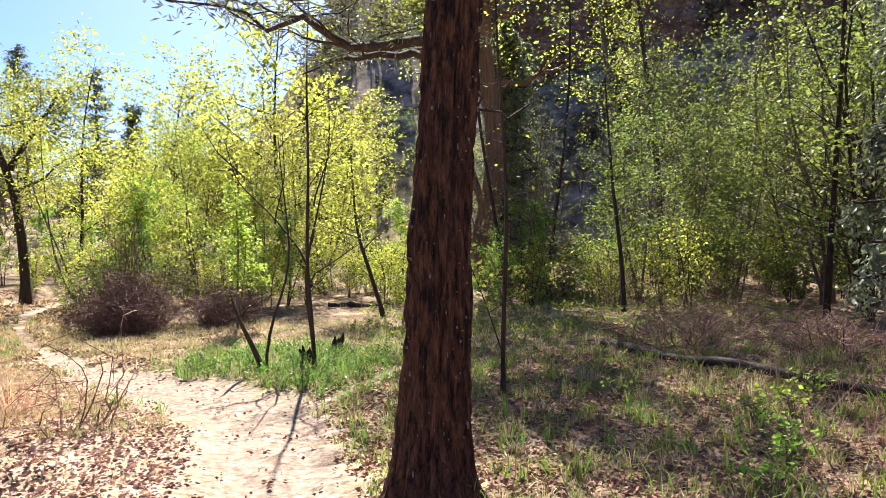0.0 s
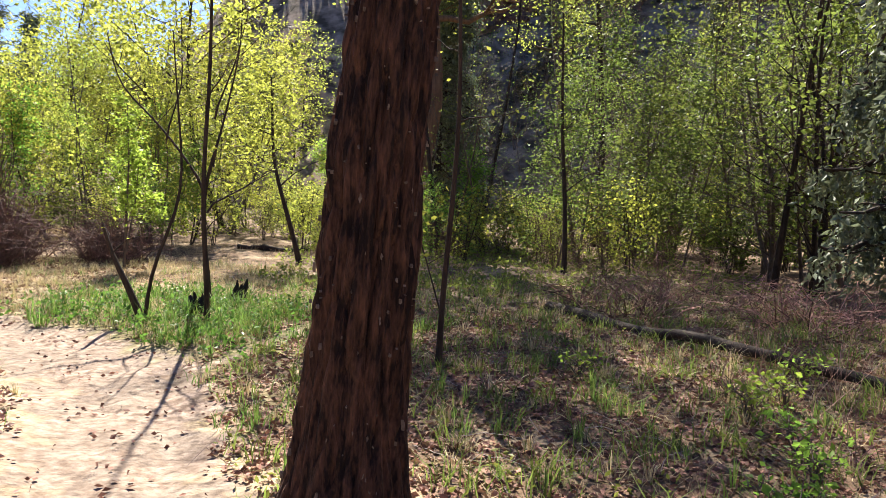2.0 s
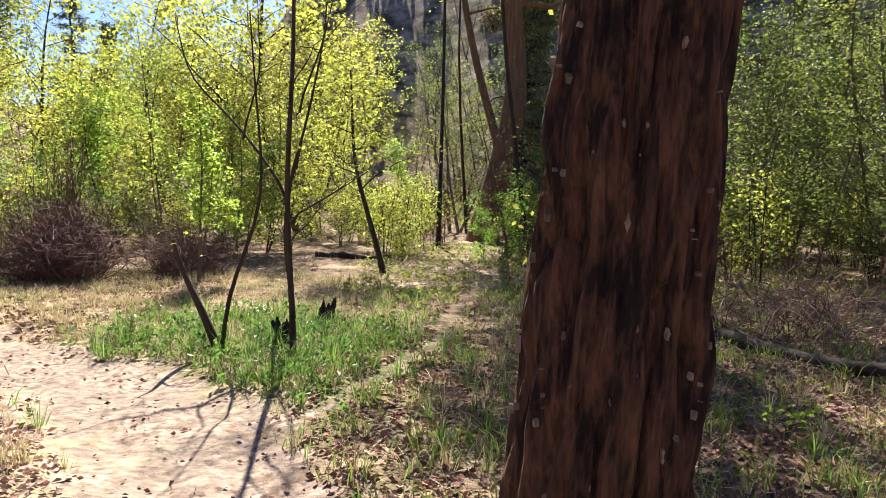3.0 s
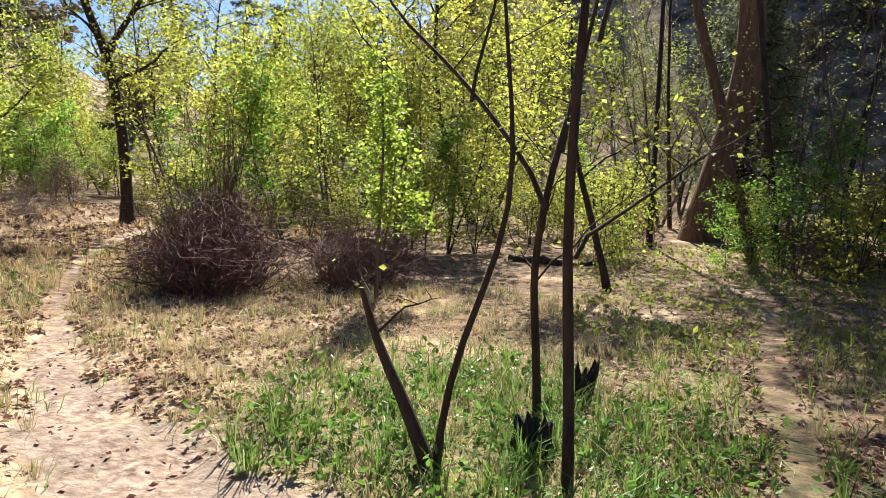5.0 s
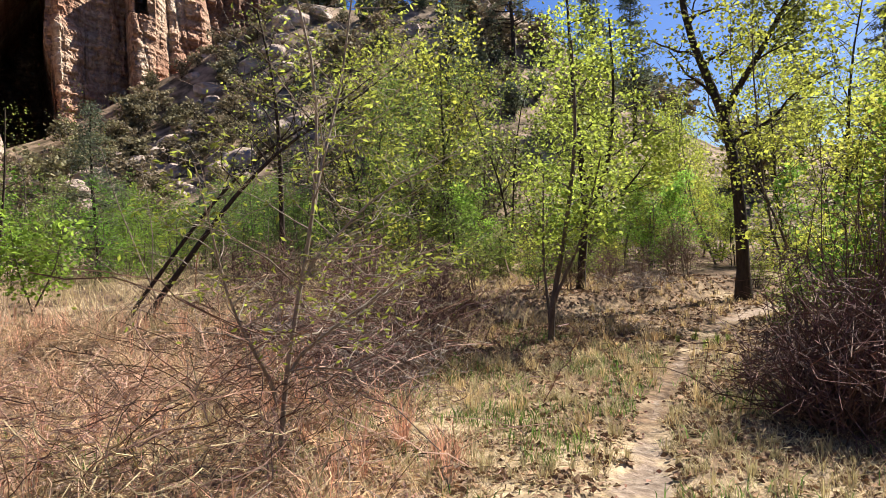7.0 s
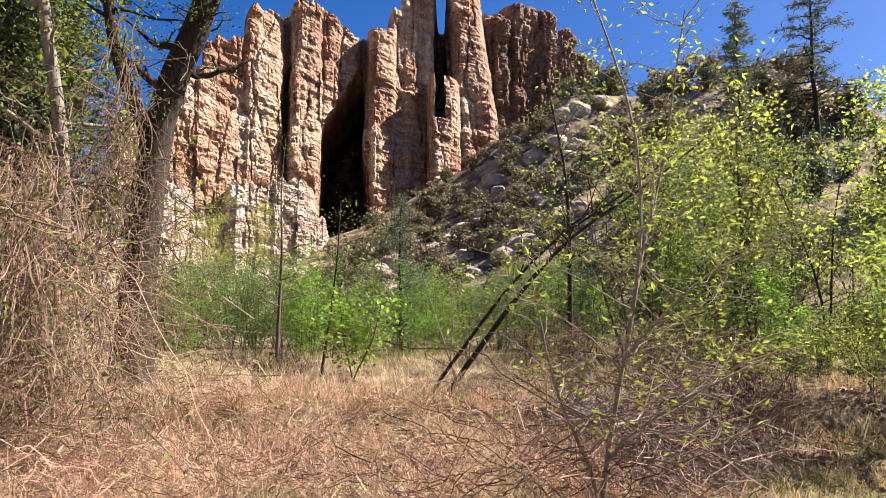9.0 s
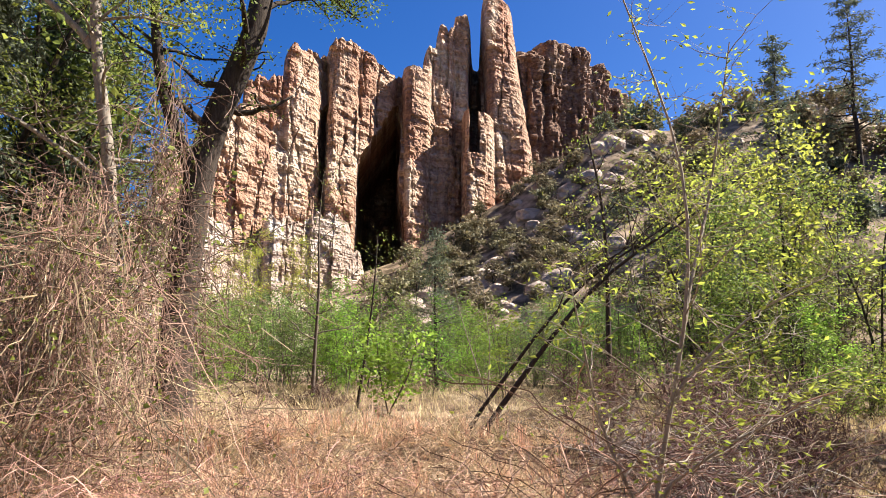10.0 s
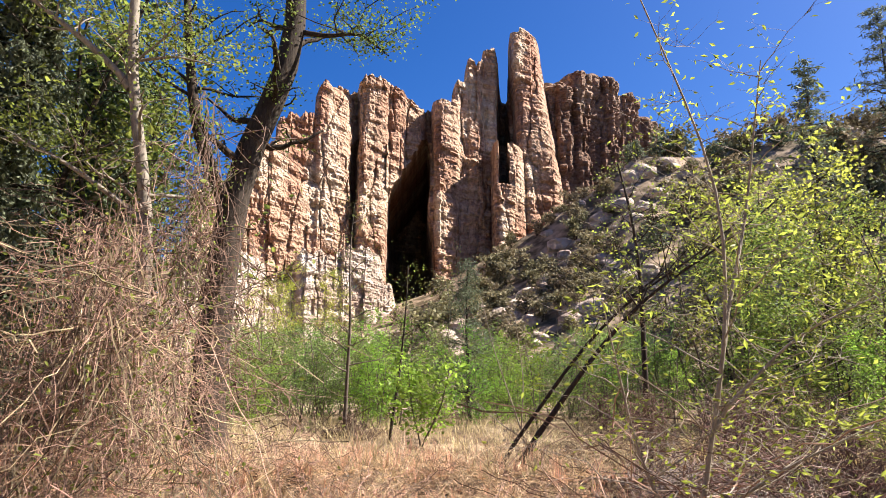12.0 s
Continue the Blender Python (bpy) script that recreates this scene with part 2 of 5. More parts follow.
# ---- the lie of the land ----
VALLEY = (-3.0, 6.4)
RISE_YAW = (-180, -70, -10, 4, 10, 16, 22, 38, 42, 50, 56, 62, 72, 76, 80, 90, 95, 105, 120, 150, 180)
RISE_DEG = (12, 20, 25, 22, 16, 8, 6, 7, 9.5, 15.5, 18.5, 19.5, 19, 16, 13.5, 8.5, 7, 4.5, 5, 10, 12)
TRAIL = ((0.1, -8, 0.6), (-0.1, 0, 0.6), (-0.5, 2.5, 0.55), (-1.15, 4.5, 0.5), (-1.75, 6.3, 0.58), (-2.9, 7.4, 0.62), (-4.2, 8.3, 0.44), (-5.3, 9.3, 0.32),
         (-6.1, 10.3, 0.22), (-6.9, 11.2, 0.20), (-8.0, 12.8, 0.20), (-9.6, 15.6, 0.35), (-10.4, 20, 0.4), (-12, 27, 0.5))
SIDE_TRAIL = ((-1.2, 6.5, 0.12), (-0.75, 7.55, 0.13), (-0.3, 9.0, 0.11), (-0.22, 9.9, 0.13), (0.12, 11.27, 0.12), (0.5, 13.5, 0.10))


def smooth(a, b, v):
    k = np.clip((v - a) / (b - a), 0, 1)
    return k * k * (3 - 2 * k)


def ripple(x, y, size, seed):
    r = np.random.RandomState(seed)
    v = 0
    for k in range(7):
        a, p, s = r.uniform(0, 6.28), r.uniform(0, 6.28), r.uniform(0.6, 1.7) / size
        v = v + np.sin(6.28 * s * (x * math.cos(a) + y * math.sin(a)) + p)
    return v / 7


def polar(x, y):
    dx, dy = x - VALLEY[0], y - VALLEY[1]
    return np.hypot(dx, dy), np.degrees(np.arctan2(-dx, dy))


def trail_mask(x, y, trail=TRAIL):
    """1 on the trail's line, 0.5 at its edge, 0 well off it."""
    best = np.full(np.shape(x), -9.0)
    for (ax, ay, aw), (bx, by, bw) in zip(trail, trail[1:]):
        ex, ey = bx - ax, by - ay
        k = np.clip(((x - ax) * ex + (y - ay) * ey) / (ex * ex + ey * ey), 0, 1)
        d = np.hypot(x - ax - k * ex, y - ay - k * ey)
        best = np.maximum(best, 1 - 0.5 * d / (aw + (bw - aw) * k))
    return np.clip(best, 0, 1)


def green_mask(x, y):
    a = 1 - np.hypot((x + 2.0) / 1.55, (y - 8.25) / 1.9) * 0.5 + 0.16 * ripple(x, y, 1.1, 51) + 0.1 * ripple(x, y, 0.4, 52)
    return np.clip(a, 0, 1)


def land(x, y):
    x, y = np.asarray(x, float), np.asarray(y, float)
    r, yaw = polar(x, y)
    tall = np.tan(np.radians(np.interp(yaw, RISE_YAW, RISE_DEG))) * 60
    z = tall * (np.clip((r - 30) / 30, 0, 1) ** 1.25 + 0.3 * np.clip((r - 60) / 40, 0, 1))
    far = smooth(30, 60, r)
    z = z + far * (1.3 * ripple(x, y, 22, 3) + 0.22 * ripple(x, y, 7, 4))
    z = z + 0.05 * ripple(x, y, 3.5, 1) + 0.02 * ripple(x, y, 0.8, 2)
    brush = smooth(-3.7, -4.7, x + 0.9 * (y - 6.5)) * smooth(22, 16, r) * smooth(9.6, 8.2, y)
    z = z + brush * (0.14 * ripple(x, y, 1.2, 9) + 0.07 * ripple(x, y, 0.5, 10))
    z = z + 0.28 * smooth(-11.45, -11.85, x + 0.25 * ripple(x, y, 2.5, 8)) * (1 - far)
    tr = smooth(0.35, 0.8, trail_mask(x, y))
    z = z - 0.05 * tr + tr * (1 - far) * (0.026 * ripple(x, y, 0.45, 6) + 0.012 * ripple(x, y, 0.26, 7))
    return z


def up(x, y):
    return float(land(x, y))


# ---- building blocks ----
def mesh_of(name, verts, quads, smooth_shade=False):
    me = bpy.data.meshes.new(name)
    verts, quads = np.asarray(verts, np.float32), np.asarray(quads, np.int32)
    me.vertices.add(len(verts))
    me.vertices.foreach_set("co", verts.ravel())
    me.loops.add(quads.size)
    me.loops.foreach_set("vertex_index", quads.ravel())
    me.polygons.add(len(quads))
    me.polygons.foreach_set("loop_start", np.arange(0, quads.size, 4, dtype=np.int32))
    me.polygons.foreach_set("use_smooth", np.full(len(quads), smooth_shade))
    me.update(calc_edges=True)
    return me


def piece(name, soup, material, parent=None, label="", smooth_shade=False):
    """One mesh object out of a list of (verts, quads)."""
    vs, qs, n = [], [], 0
    for v, q in soup:
        vs.append(v)
        qs.append(np.asarray(q) + n)
        n += len(v)
    me = mesh_of(name, np.concatenate(vs), np.concatenate(qs), smooth_shade)
    me.materials.append(material)
    ob = new(name, me)
    if parent is not None:
        ob.parent = parent
    if label:
        ob["label"] = label
    return ob


def holder(name, x, y, label, category, group="", z=None):
    ob = new(name)
    ob.location = (x, y, up(x, y) if z is None else z)
    return tagged(ob, label, category, group)


def tube(pts, radii, sides=6):
    pts, radii = np.asarray(pts, float), np.asarray(radii, float)
    d = np.gradient(pts, axis=0)
    d /= np.linalg.norm(d, axis=1)[:, None] + 1e-9
    ref = np.array([0.31, 0.95, 0.05]) if abs(d[:, 2]).mean() > 0.5 else np.array([0.1, 0.05, 0.99])
    a = np.cross(d, ref)
    a /= np.linalg.norm(a, axis=1)[:, None] + 1e-9
    b = np.cross(d, a)
    t = np.arange(sides) * 2 * math.pi / sides
    ring = a[:, None, :] * np.cos(t)[None, :, None] + b[:, None, :] * np.sin(t)[None, :, None]
    v = (pts[:, None, :] + ring * radii[:, None, None]).reshape(-1, 3)
    k = len(pts)
    i, j = np.meshgrid(np.arange(k - 1), np.arange(sides), indexing="ij")
    q = np.stack([i * sides + j, i * sides + (j + 1) % sides, (i + 1) * sides + (j + 1) % sides, (i + 1) * sides + j], -1).reshape(-1, 4)
    return v, q


def bend(rng, a, b, wobble, n=7):
    """A line from a to b that wavers."""
    a, b = np.asarray(a, float), np.asarray(b, float)
    k = np.linspace(0, 1, n)[:, None]
    p = a + (b - a) * k
    off = np.cumsum(rng.normal(0, wobble / math.sqrt(n), (n, 3)), axis=0)
    return p + off * np.sin(math.pi * np.clip(k, 0.0, 1.0)) ** 0.5


def resample(pts, n):
    """A rounder line with n points through a few given ones."""
    pts = np.asarray(pts, float)
    d = np.r_[0, np.cumsum(np.linalg.norm(np.diff(pts, axis=0), axis=1))]
    g = np.linspace(0, d[-1], n)
    p = np.stack([np.interp(g, d, pts[:, k]) for k in range(3)], 1)
    for _ in range(2):
        p[1:-1] = (p[:-2] + 2 * p[1:-1] + p[2:]) / 4
    return p


def leaves(rng, centres, size, spread=0.05, wide=0.32, droop=0.2, flat=0.5):
    """Leaf blades as folded quads round the centres."""
    n = len(centres)
    c = centres + rng.normal(0, spread, (n, 3))
    d = rng.normal(0, 1, (n, 3))
    d[:, 2] = d[:, 2] * flat - droop
    d /= np.linalg.norm(d, axis=1)[:, None]
    s = np.cross(d, rng.normal(0, 1, (n, 3)))
    s /= np.linalg.norm(s, axis=1)[:, None] + 1e-9
    u = np.cross(d, s)
    L = (size * rng.uniform(0.55, 1.25, n))[:, None]
    v = np.stack([c, c + d * L * 0.45 + s * L * wide + u * L * 0.08, c + d * L, c + d * L * 0.45 - s * L * wide + u * L * 0.08], 1).reshape(-1, 3)
    return v, np.arange(4 * n).reshape(-1, 4)


def blades(rng, x, y, z, tall, width, lean=0.4, plain=False):
    """Grass blades: two bent quads each."""
    n = len(x)
    t = rng.uniform(0, 2 * math.pi, n)
    h = tall * rng.uniform(0.45, 1.25, n)
    l = h * lean * rng.uniform(0.2, 1.6, n)
    w = width * rng.uniform(0.6, 1.3, n)
    a = rng.uniform(0, 2 * math.pi, n)
    sx, sy, lx, ly = np.cos(a) * w, np.sin(a) * w, np.cos(t) * l, np.sin(t) * l
    v = np.stack([np.stack([x - sx, y - sy, z - 0.01], 1), np.stack([x + sx, y + sy, z - 0.01], 1),
                  np.stack([x + sx * 0.8 + lx * 0.3, y + sy * 0.8 + ly * 0.3, z + h * 0.6], 1), np.stack([x - sx * 0.8 + lx * 0.3, y - sy * 0.8 + ly * 0.3, z + h * 0.6], 1),
                  np.stack([x + sx * 0.1 + lx, y + sy * 0.1 + ly, z + h], 1), np.stack([x - sx * 0.1 + lx, y - sy * 0.1 + ly, z + h], 1)], 1).reshape(-1, 3)
    if plain:
        v = v.reshape(-1, 6, 3)[:, (0, 1, 4, 5)].reshape(-1, 3)
        return v, np.arange(4 * n).reshape(-1, 4)
    k = np.arange(n)[:, None] * 6
    q = np.concatenate([k + np.array([[0, 1, 2, 3]]), k + np.array([[3, 2, 4, 5]])])
    return v, q


def limbs(rng, stem, radius, count, start, length, rise=0.5, sub=3, taper=0.5, sides=5, lite=False):
    """Branches with twigs off a stem. Gives the tubes and points on the twigs that bear leaves."""
    soup, bearing = [], []
    n = len(stem)
    for k in range(count):
        f = start + (1 - start) * (k + rng.uniform(0, 1)) / count
        i = min(n - 2, int(f * (n - 1)))
        p = stem[i] + (stem[i + 1] - stem[i]) * (f * (n - 1) - i)
        a = k * 2.4 + rng.uniform(-0.6, 0.6)
        L = length * rng.uniform(0.6, 1.25) * (1 - taper * (f - start) / (1 - start + 1e-6))
        e = p + np.array([math.cos(a) * L, math.sin(a) * L, rise * L * rng.uniform(0.5, 1.4)])
        line = bend(rng, p, e, 0.10 * L, 7)
        r = max(0.004, radius * (1 - 0.8 * f) * 0.45)
        soup.append(tube(line[::2], np.linspace(r, r * 0.25, 4), 3) if lite else tube(line, np.linspace(r, r * 0.25, 7), sides))
        bearing.append(line[3:])
        for _ in range(sub):
            j = rng.randint(2, 6)
            o = rng.normal(0, 1, 3)
            o[2] = abs(o[2]) * rise + 0.1
            tip = line[j] + o / np.linalg.norm(o) * L * rng.uniform(0.25, 0.55)
            tw = bend(rng, line[j], tip, 0.05 * L, 5)
            soup.append(tube(tw[::2], np.linspace(max(0.004, r * 0.4), 0.002, 3), 3) if lite else tube(tw, np.linspace(r * 0.4, r * 0.12, 5), 3))
            bearing.append(tw[1:])
    return soup, (np.concatenate(bearing) if bearing else np.zeros((0, 3)))


def pick(rng, pts, n):
    """n points between neighbours of a list of twig points."""
    i = rng.randint(0, len(pts), n)
    return pts[i]


def tree(name, x, y, stems, label, category, bark, leaf, count=8, start=0.35, length=1.0, rise=0.5, sub=3, n_leaf=2000, size=0.08, spread=0.12,
         wide=0.32, droop=0.2, seed=1, group="", sides=7, taper=0.5, flare=1.25, lite=False):
    """A tree or shrub: stems are (points from the base, radius at foot, radius at top)."""
    rng = np.random.RandomState(seed)
    top = holder(name, x, y, label, category, group)
    wood, bearing = [], []
    for pts, r0, r1 in stems:
        k = 8 if lite else 14
        line = resample(pts, k)
        rad = np.linspace(r0, r1, k)
        rad[0] *= flare
        line[0, 2] -= 0.06
        wood.append(tube(line, rad, sides))
        if count:
            s, b = limbs(rng, line, r0, count, start, length, rise, sub, taper, 5, lite)
            wood += s
            bearing.append(b)
    piece("trunk", wood, bark, top, smooth_shade=True)
    if n_leaf and bearing:
        pts = np.concatenate(bearing)
        if lite:
            pts = pts[rng.choice(len(pts), max(6, len(pts) // 2), replace=False)]
            spread = spread * 0.36
        piece("crown", [leaves(rng, pick(rng, pts, n_leaf), size, spread, wide, droop)], leaf, top)
    return top


def conifer(name, x, y, h, r, label, seed, group="", n_leaf=3500, length=1.3, first=0.2, drop=-0.15, bark=None, size=0.14, wide=0.09):
    rng = np.random.RandomState(seed)
    top = holder(name, x, y, label, "conifer", group)
    line = bend(rng, (0, 0, -0.1), (0.05 * h * rng.uniform(-1, 1), 0, h), 0.02 * h, 14)
    wood = [tube(line, np.linspace(r, 0.02, 14), 8)]
    s, b = limbs(rng, line, r, int(10 + h * 3), first, length, drop, 4, 0.75)
    piece("trunk", wood + s, bark or BARK_DARK, top, smooth_shade=True)
    piece("crown", [leaves(rng, pick(rng, b, n_leaf), size, 0.10, wide, 0.45)], NEEDLE, top)
    return top


# ---- ground ----
def build_ground():
    radii = [0.0]
    while radii[-1] < 3000:
        radii.append(radii[-1] + max(0.11, radii[-1] * 0.021))
    n = 360
    R, A = np.meshgrid(np.array(radii), np.arange(n) * 2 * math.pi / n, indexing="ij")
    x, y = (VALLEY[0] + R * np.sin(A)).ravel(), (VALLEY[1] + R * np.cos(A)).ravel()
    z = land(x, y)
    k = len(radii)
    i, j = np.meshgrid(np.arange(k - 1), np.arange(n), indexing="ij")
    q = np.stack([i * n + j, (i + 1) * n + j, (i + 1) * n + (j + 1) % n, i * n + (j + 1) % n], -1).reshape(-1, 4)
    me = mesh_of("ground", np.stack([x, y, z], 1), q[:, ::-1], True)
    zone = me.color_attributes.new("zone", "FLOAT_COLOR", "POINT")
    r, _ = polar(x, y)
    path = np.maximum(trail_mask(x, y), trail_mask(x, y, SIDE_TRAIL) * 0.55)
    path = np.clip((path - 0.5) * 1.5 + 0.46 + 0.3 * ripple(x, y, 0.7, 73) - (0.3 * smooth(7.6, 9.4, y) + 0.4 * smooth(9.6, 10.8, y)) * smooth(17, 15, y), 0, 1)
    turf = np.clip(green_mask(x, y) + 0.12 * (x > -0.8) * (y > 4), 0, 1)
    data = np.stack([path, turf, smooth(22, 36, r), smooth(-0.6, -3.0, x + 0.5 * (y - 8)) * smooth(-10.0, -7.0, x - 0.3 * (y - 9)) * smooth(11.6, 9.0, y)], 1).astype(np.float32)
    zone.data.foreach_set("color", data.ravel())
    me.materials.append(GROUND)
    return tagged(new("ground", me), "sandy trail through dry grass, leaf litter and green turf on a valley floor", "ground", kind="structure")


build_ground()


# ---- cliffs ----
def rock_column(x, y, z0, z1, wide, deep, turn, seed, material, parent, tip=0.0, shrink=0.75, name="rock_column"):
    """A weathered pillar with ledges, clefts, blocks and a broken top. tip: how far its top leans along the face."""
    n, m = 56, 84
    ca, sa = math.cos(radians(turn)), math.sin(radians(turn))
    vs = []
    for i in range(m + 1):
        f = i / m
        z = z0 + (z1 - z0) * f
        ledge = 0.13 * noise.noise((seed * 3.1, 0.5, z * 0.5)) + 0.10 * noise.noise((seed * 7.7, 4.5, z * 1.6))
        cap = 1.0 if f < 0.95 else math.sqrt(max(0.0, 1 - ((f - 0.95) / 0.05) ** 2)) * 0.6 + 0.4 * (f < 1)
        body = (1 - (1 - shrink) * f) * (1 + ledge) * cap
        for j in range(n):
            t = 2 * math.pi * j / n
            c, s = math.cos(t), math.sin(t)
            g = 1 / (abs(c) ** 3 + abs(s) ** 3) ** (1 / 3)
            u, v = c * g * deep / 2 * body, s * g * wide / 2 * body
            sh = 0.6 * noise.noise((u * 0.5, v * 0.5 + seed, z * 0.25))
            far2 = noise.voronoi((u * 0.75 + sh + seed * 9, v * 0.75, z * 0.13))[0]
            cleft = math.exp(-(far2[1] - far2[0]) * 5.0)
            near2 = noise.voronoi((u * 1.4 + seed * 9, v * 1.4 + sh, z * 0.9))[0]
            joint = math.exp(-(near2[1] - near2[0]) * 7.0)
            push = 0.55 * noise.noise((u * 0.55 + seed * 5, v * 0.55, z * 0.12)) + 0.22 * noise.noise((u * 1.6, v * 1.6 + seed, z * 0.8)) \
                + 0.12 * noise.noise((u * 4, v * 4 + seed, z * 3.0)) - 0.65 * cleft - 0.2 * joint
            w = 1 + push / max(1.3, 0.5 * min(wide, deep))
            u, v = u * w, v * w + tip * f * f
            vs.append((x + u * ca - v * sa, y + u * sa + v * ca, z + 0.5 * noise.noise((u * 0.8, v * 0.8, seed)) * f))
    q = [(i * n + j, i * n + (j + 1) % n, (i + 1) * n + (j + 1) % n, (i + 1) * n + j) for i in range(m) for j in range(n)]
    return piece(name, [(np.array(vs), np.array(q))], material, parent)


cliff = tagged(new("cliff"), "sunlit pink and tan cliff of tall weathered rock pillars with a dark cleft", "cliff", kind="structure")
cliff.location = (0, 0, 0)
BUTTRESS = (  # bearing, half width in degrees, top, how far it stands out
    (107.2, 2.3, 15.0, 1.2), (103.4, 2.3, 19.4, 1.5), (100.6, 1.8, 23.0, 1.5), (98.1, 1.7, 26.4, 2.2), (94.6, 1.5, 28.4, 3.4), (92.6, 0.9, 28.4, 2.4), (91.1, 0.9, 28.0, 1.5),
    (88.1, 1.35, 28.2, 5.0), (86.8, 0.85, 31.4, 3.7), (85.6, 1.0, 33.8, 4.1), (84.3, 0.8, 35.6, 3.7), (79.8, 2.15, 37.6, 7.0), (82.8, 1.6, 24.2, 9.0), (89.3, 0.6, 21.0, 3.4), (85.7, 2.1, 31.4, 3.3), (99.6, 3.4, 22.6, 1.3))


# bearing and height of the wall behind the buttresses
SKYLINE = ((111, 9), (107, 14), (104, 18), (101.5, 21.6), (98.5, 25), (97.8, 26.2), (95, 28), (92.8, 28.4), (91.7, 27.8), (89.7, 27.8), (87.1, 27.8), (86.6, 30.2), (85.9, 32.5), (83.8, 34.5), (83.2, 34), (82, 33), (80, 32), (79, 29), (78.4, 20), (77, 6))


def rock_face(name, yaw0, yaw1, n, foot, rows, high, back, buttresses, material, cleft_yaw=(), rough=1.0, leaner=None, skyline=()):
    """A cliff face in bearings round the valley: each buttress stands out with a rounded front, broken into blocks and ledges."""
    step = (high - foot) / rows
    vs = np.zeros((rows + 1, n, 3))
    for j in range(n):
        yaw = yaw0 + (yaw1 - yaw0) * j / (n - 1)
        base, top = back(yaw), foot + 2.0
        if skyline:
            top = float(np.interp(-yaw, [-k[0] for k in skyline], [k[1] for k in skyline])) + 0.5 * noise.noise((yaw * 0.9, 2.0, 7.0))
        for b, (c, h, t, p) in enumerate(buttresses):
            if b == leaner:
                c, h = c + 1.5, h * 0.66
            k = abs(yaw - c) / h
            if k < 1:
                top = max(top, t - 1.0 * k ** 4 - 0.5 + 0.8 * noise.noise((yaw * 1.4, 5.0, b * 3.0)))
        if leaner is not None and abs(yaw - buttresses[leaner][0] + 0.3) < buttresses[leaner][1]:
            c, h, t, p = buttresses[leaner]
            top = max(top, 38.2 - 19.0 * max(0.0, min(1.0, (c + 1.5 - h * 0.66 - yaw) / 1.9)))
        for i in range(rows + 1):
            zg = foot + step * i
            wob = 0.35 * noise.noise((yaw * 0.9, zg * 0.22, 3.0)) + 0.12 * noise.noise((yaw * 2.5, zg * 0.6, 9.0))
            out = 0.0
            for b, (c, h, t, p) in enumerate(buttresses):
                if b == leaner:
                    f = max(0.0, min(1.0, (zg - 18) / 19))
                    c, h = c + 1.5 * f, h * (1 - 0.34 * f)
                k = abs(yaw + wob * 0.45 - c) / h
                if k < 1 and zg <= t:
                    out = max(out, 0.8 * p * max(0.0, 1 - k ** 5) ** 0.6)
            bulge = 0.6 * noise.noise((yaw * 0.33, 1.0, zg * 0.10)) + 0.22 * noise.noise((yaw * 0.8, 4.0, zg * 0.3 + 0.2 * yaw)) + 0.11 * noise.noise((yaw * 1.7, 6.0, zg * 0.9))
            bulge += 0.32 * noise.cell((yaw * 0.62 + 0.5 * wob, 2.0, zg * 0.22 + 0.6 * wob)) + 0.13 * noise.cell((yaw * 1.3 + 0.7 * wob, 5.0, zg * 0.7 + 0.5 * wob))
            bed = zg * 1.15 + 0.25 * noise.noise((yaw * 0.5, 3.0, zg * 0.2))
            lay = 0.24 * noise.noise((8.5, yaw * 0.3, bed * 1.1)) + 0.14 * noise.cell((4.0, math.floor(yaw * 0.6 + 0.6 * wob), bed * 1.7)) - 0.07 * math.exp(-10 * abs(bed % 1.0 - 0.5))
            fine = 0.11 * noise.noise((yaw * 3.2, 1.0, zg * 3.0)) + 0.09 * noise.noise((yaw * 7.0, 4.0, zg * 6.0))
            v = noise.voronoi((yaw * 0.42 + 0.9 * wob, 3.3, zg * 0.09))[0]
            w = noise.voronoi((yaw * 0.75 + 0.6 * wob, 7.3, zg * 0.55))[0]
            crack = 0.42 * math.exp(-(v[1] - v[0]) * 22.0) + 0.10 * math.exp(-(w[1] - w[0]) * 10.0)
            r = base - out - rough * (bulge + lay + fine - crack)
            for c, h, z0, z1, d in cleft_yaw:
                k = abs(yaw + 0.9 * wob - c) / (h * (1 + 0.8 * wob))
                if k < 1 and z0 < zg < z1 + (yaw - c) * -2.2:
                    r += d * (1 - k ** 8)
            z = zg
            if zg > top:
                z, r = top + 0.3 * noise.noise((yaw * 3, zg, 1.0)), r + min(14.0, (zg - top) * 2.0)
            vs[i, j] = (VALLEY[0] - r * math.sin(radians(yaw)), VALLEY[1] + r * math.cos(radians(yaw)), z)
    q = [(i * n + j, i * n + j + 1, (i + 1) * n + j + 1, (i + 1) * n + j) for i in range(rows) for j in range(n - 1)]
    return piece(name, [(vs.reshape(-1, 3), np.array(q)[:, ::-1])], material, cliff)


rock_face("rock_face", 111, 77.2, 440, 0.0, 260, 40.5, lambda a: 50.0 + (105.25 - a) * 0.885, BUTTRESS, ROCK, ((91.5, 1.8, 4.0, 21.5, 24.0), (83.2, 0.5, 20.0, 60.0, 7.0), (96.35, 0.25, 14.0, 22.0, 1.8)), 1.0, 11, SKYLINE)
PALE = ((108.5, 2.6, 8.5, 3.0), (105.2, 2.0, 10.5, 4.0), (102.3, 1.8, 9.0, 3.0), (98.8, 2.4, 11.5, 4.5), (95.6, 2.0, 12.5, 5.0), (93.6, 1.2, 10.0, 4.0))
rock_face("rock_foot", 111, 92.3, 240, -1.0, 110, 14.0, lambda a: 49.5 + (105.25 - a) * 0.87, PALE, ROCK_PALE, (), 0.8)
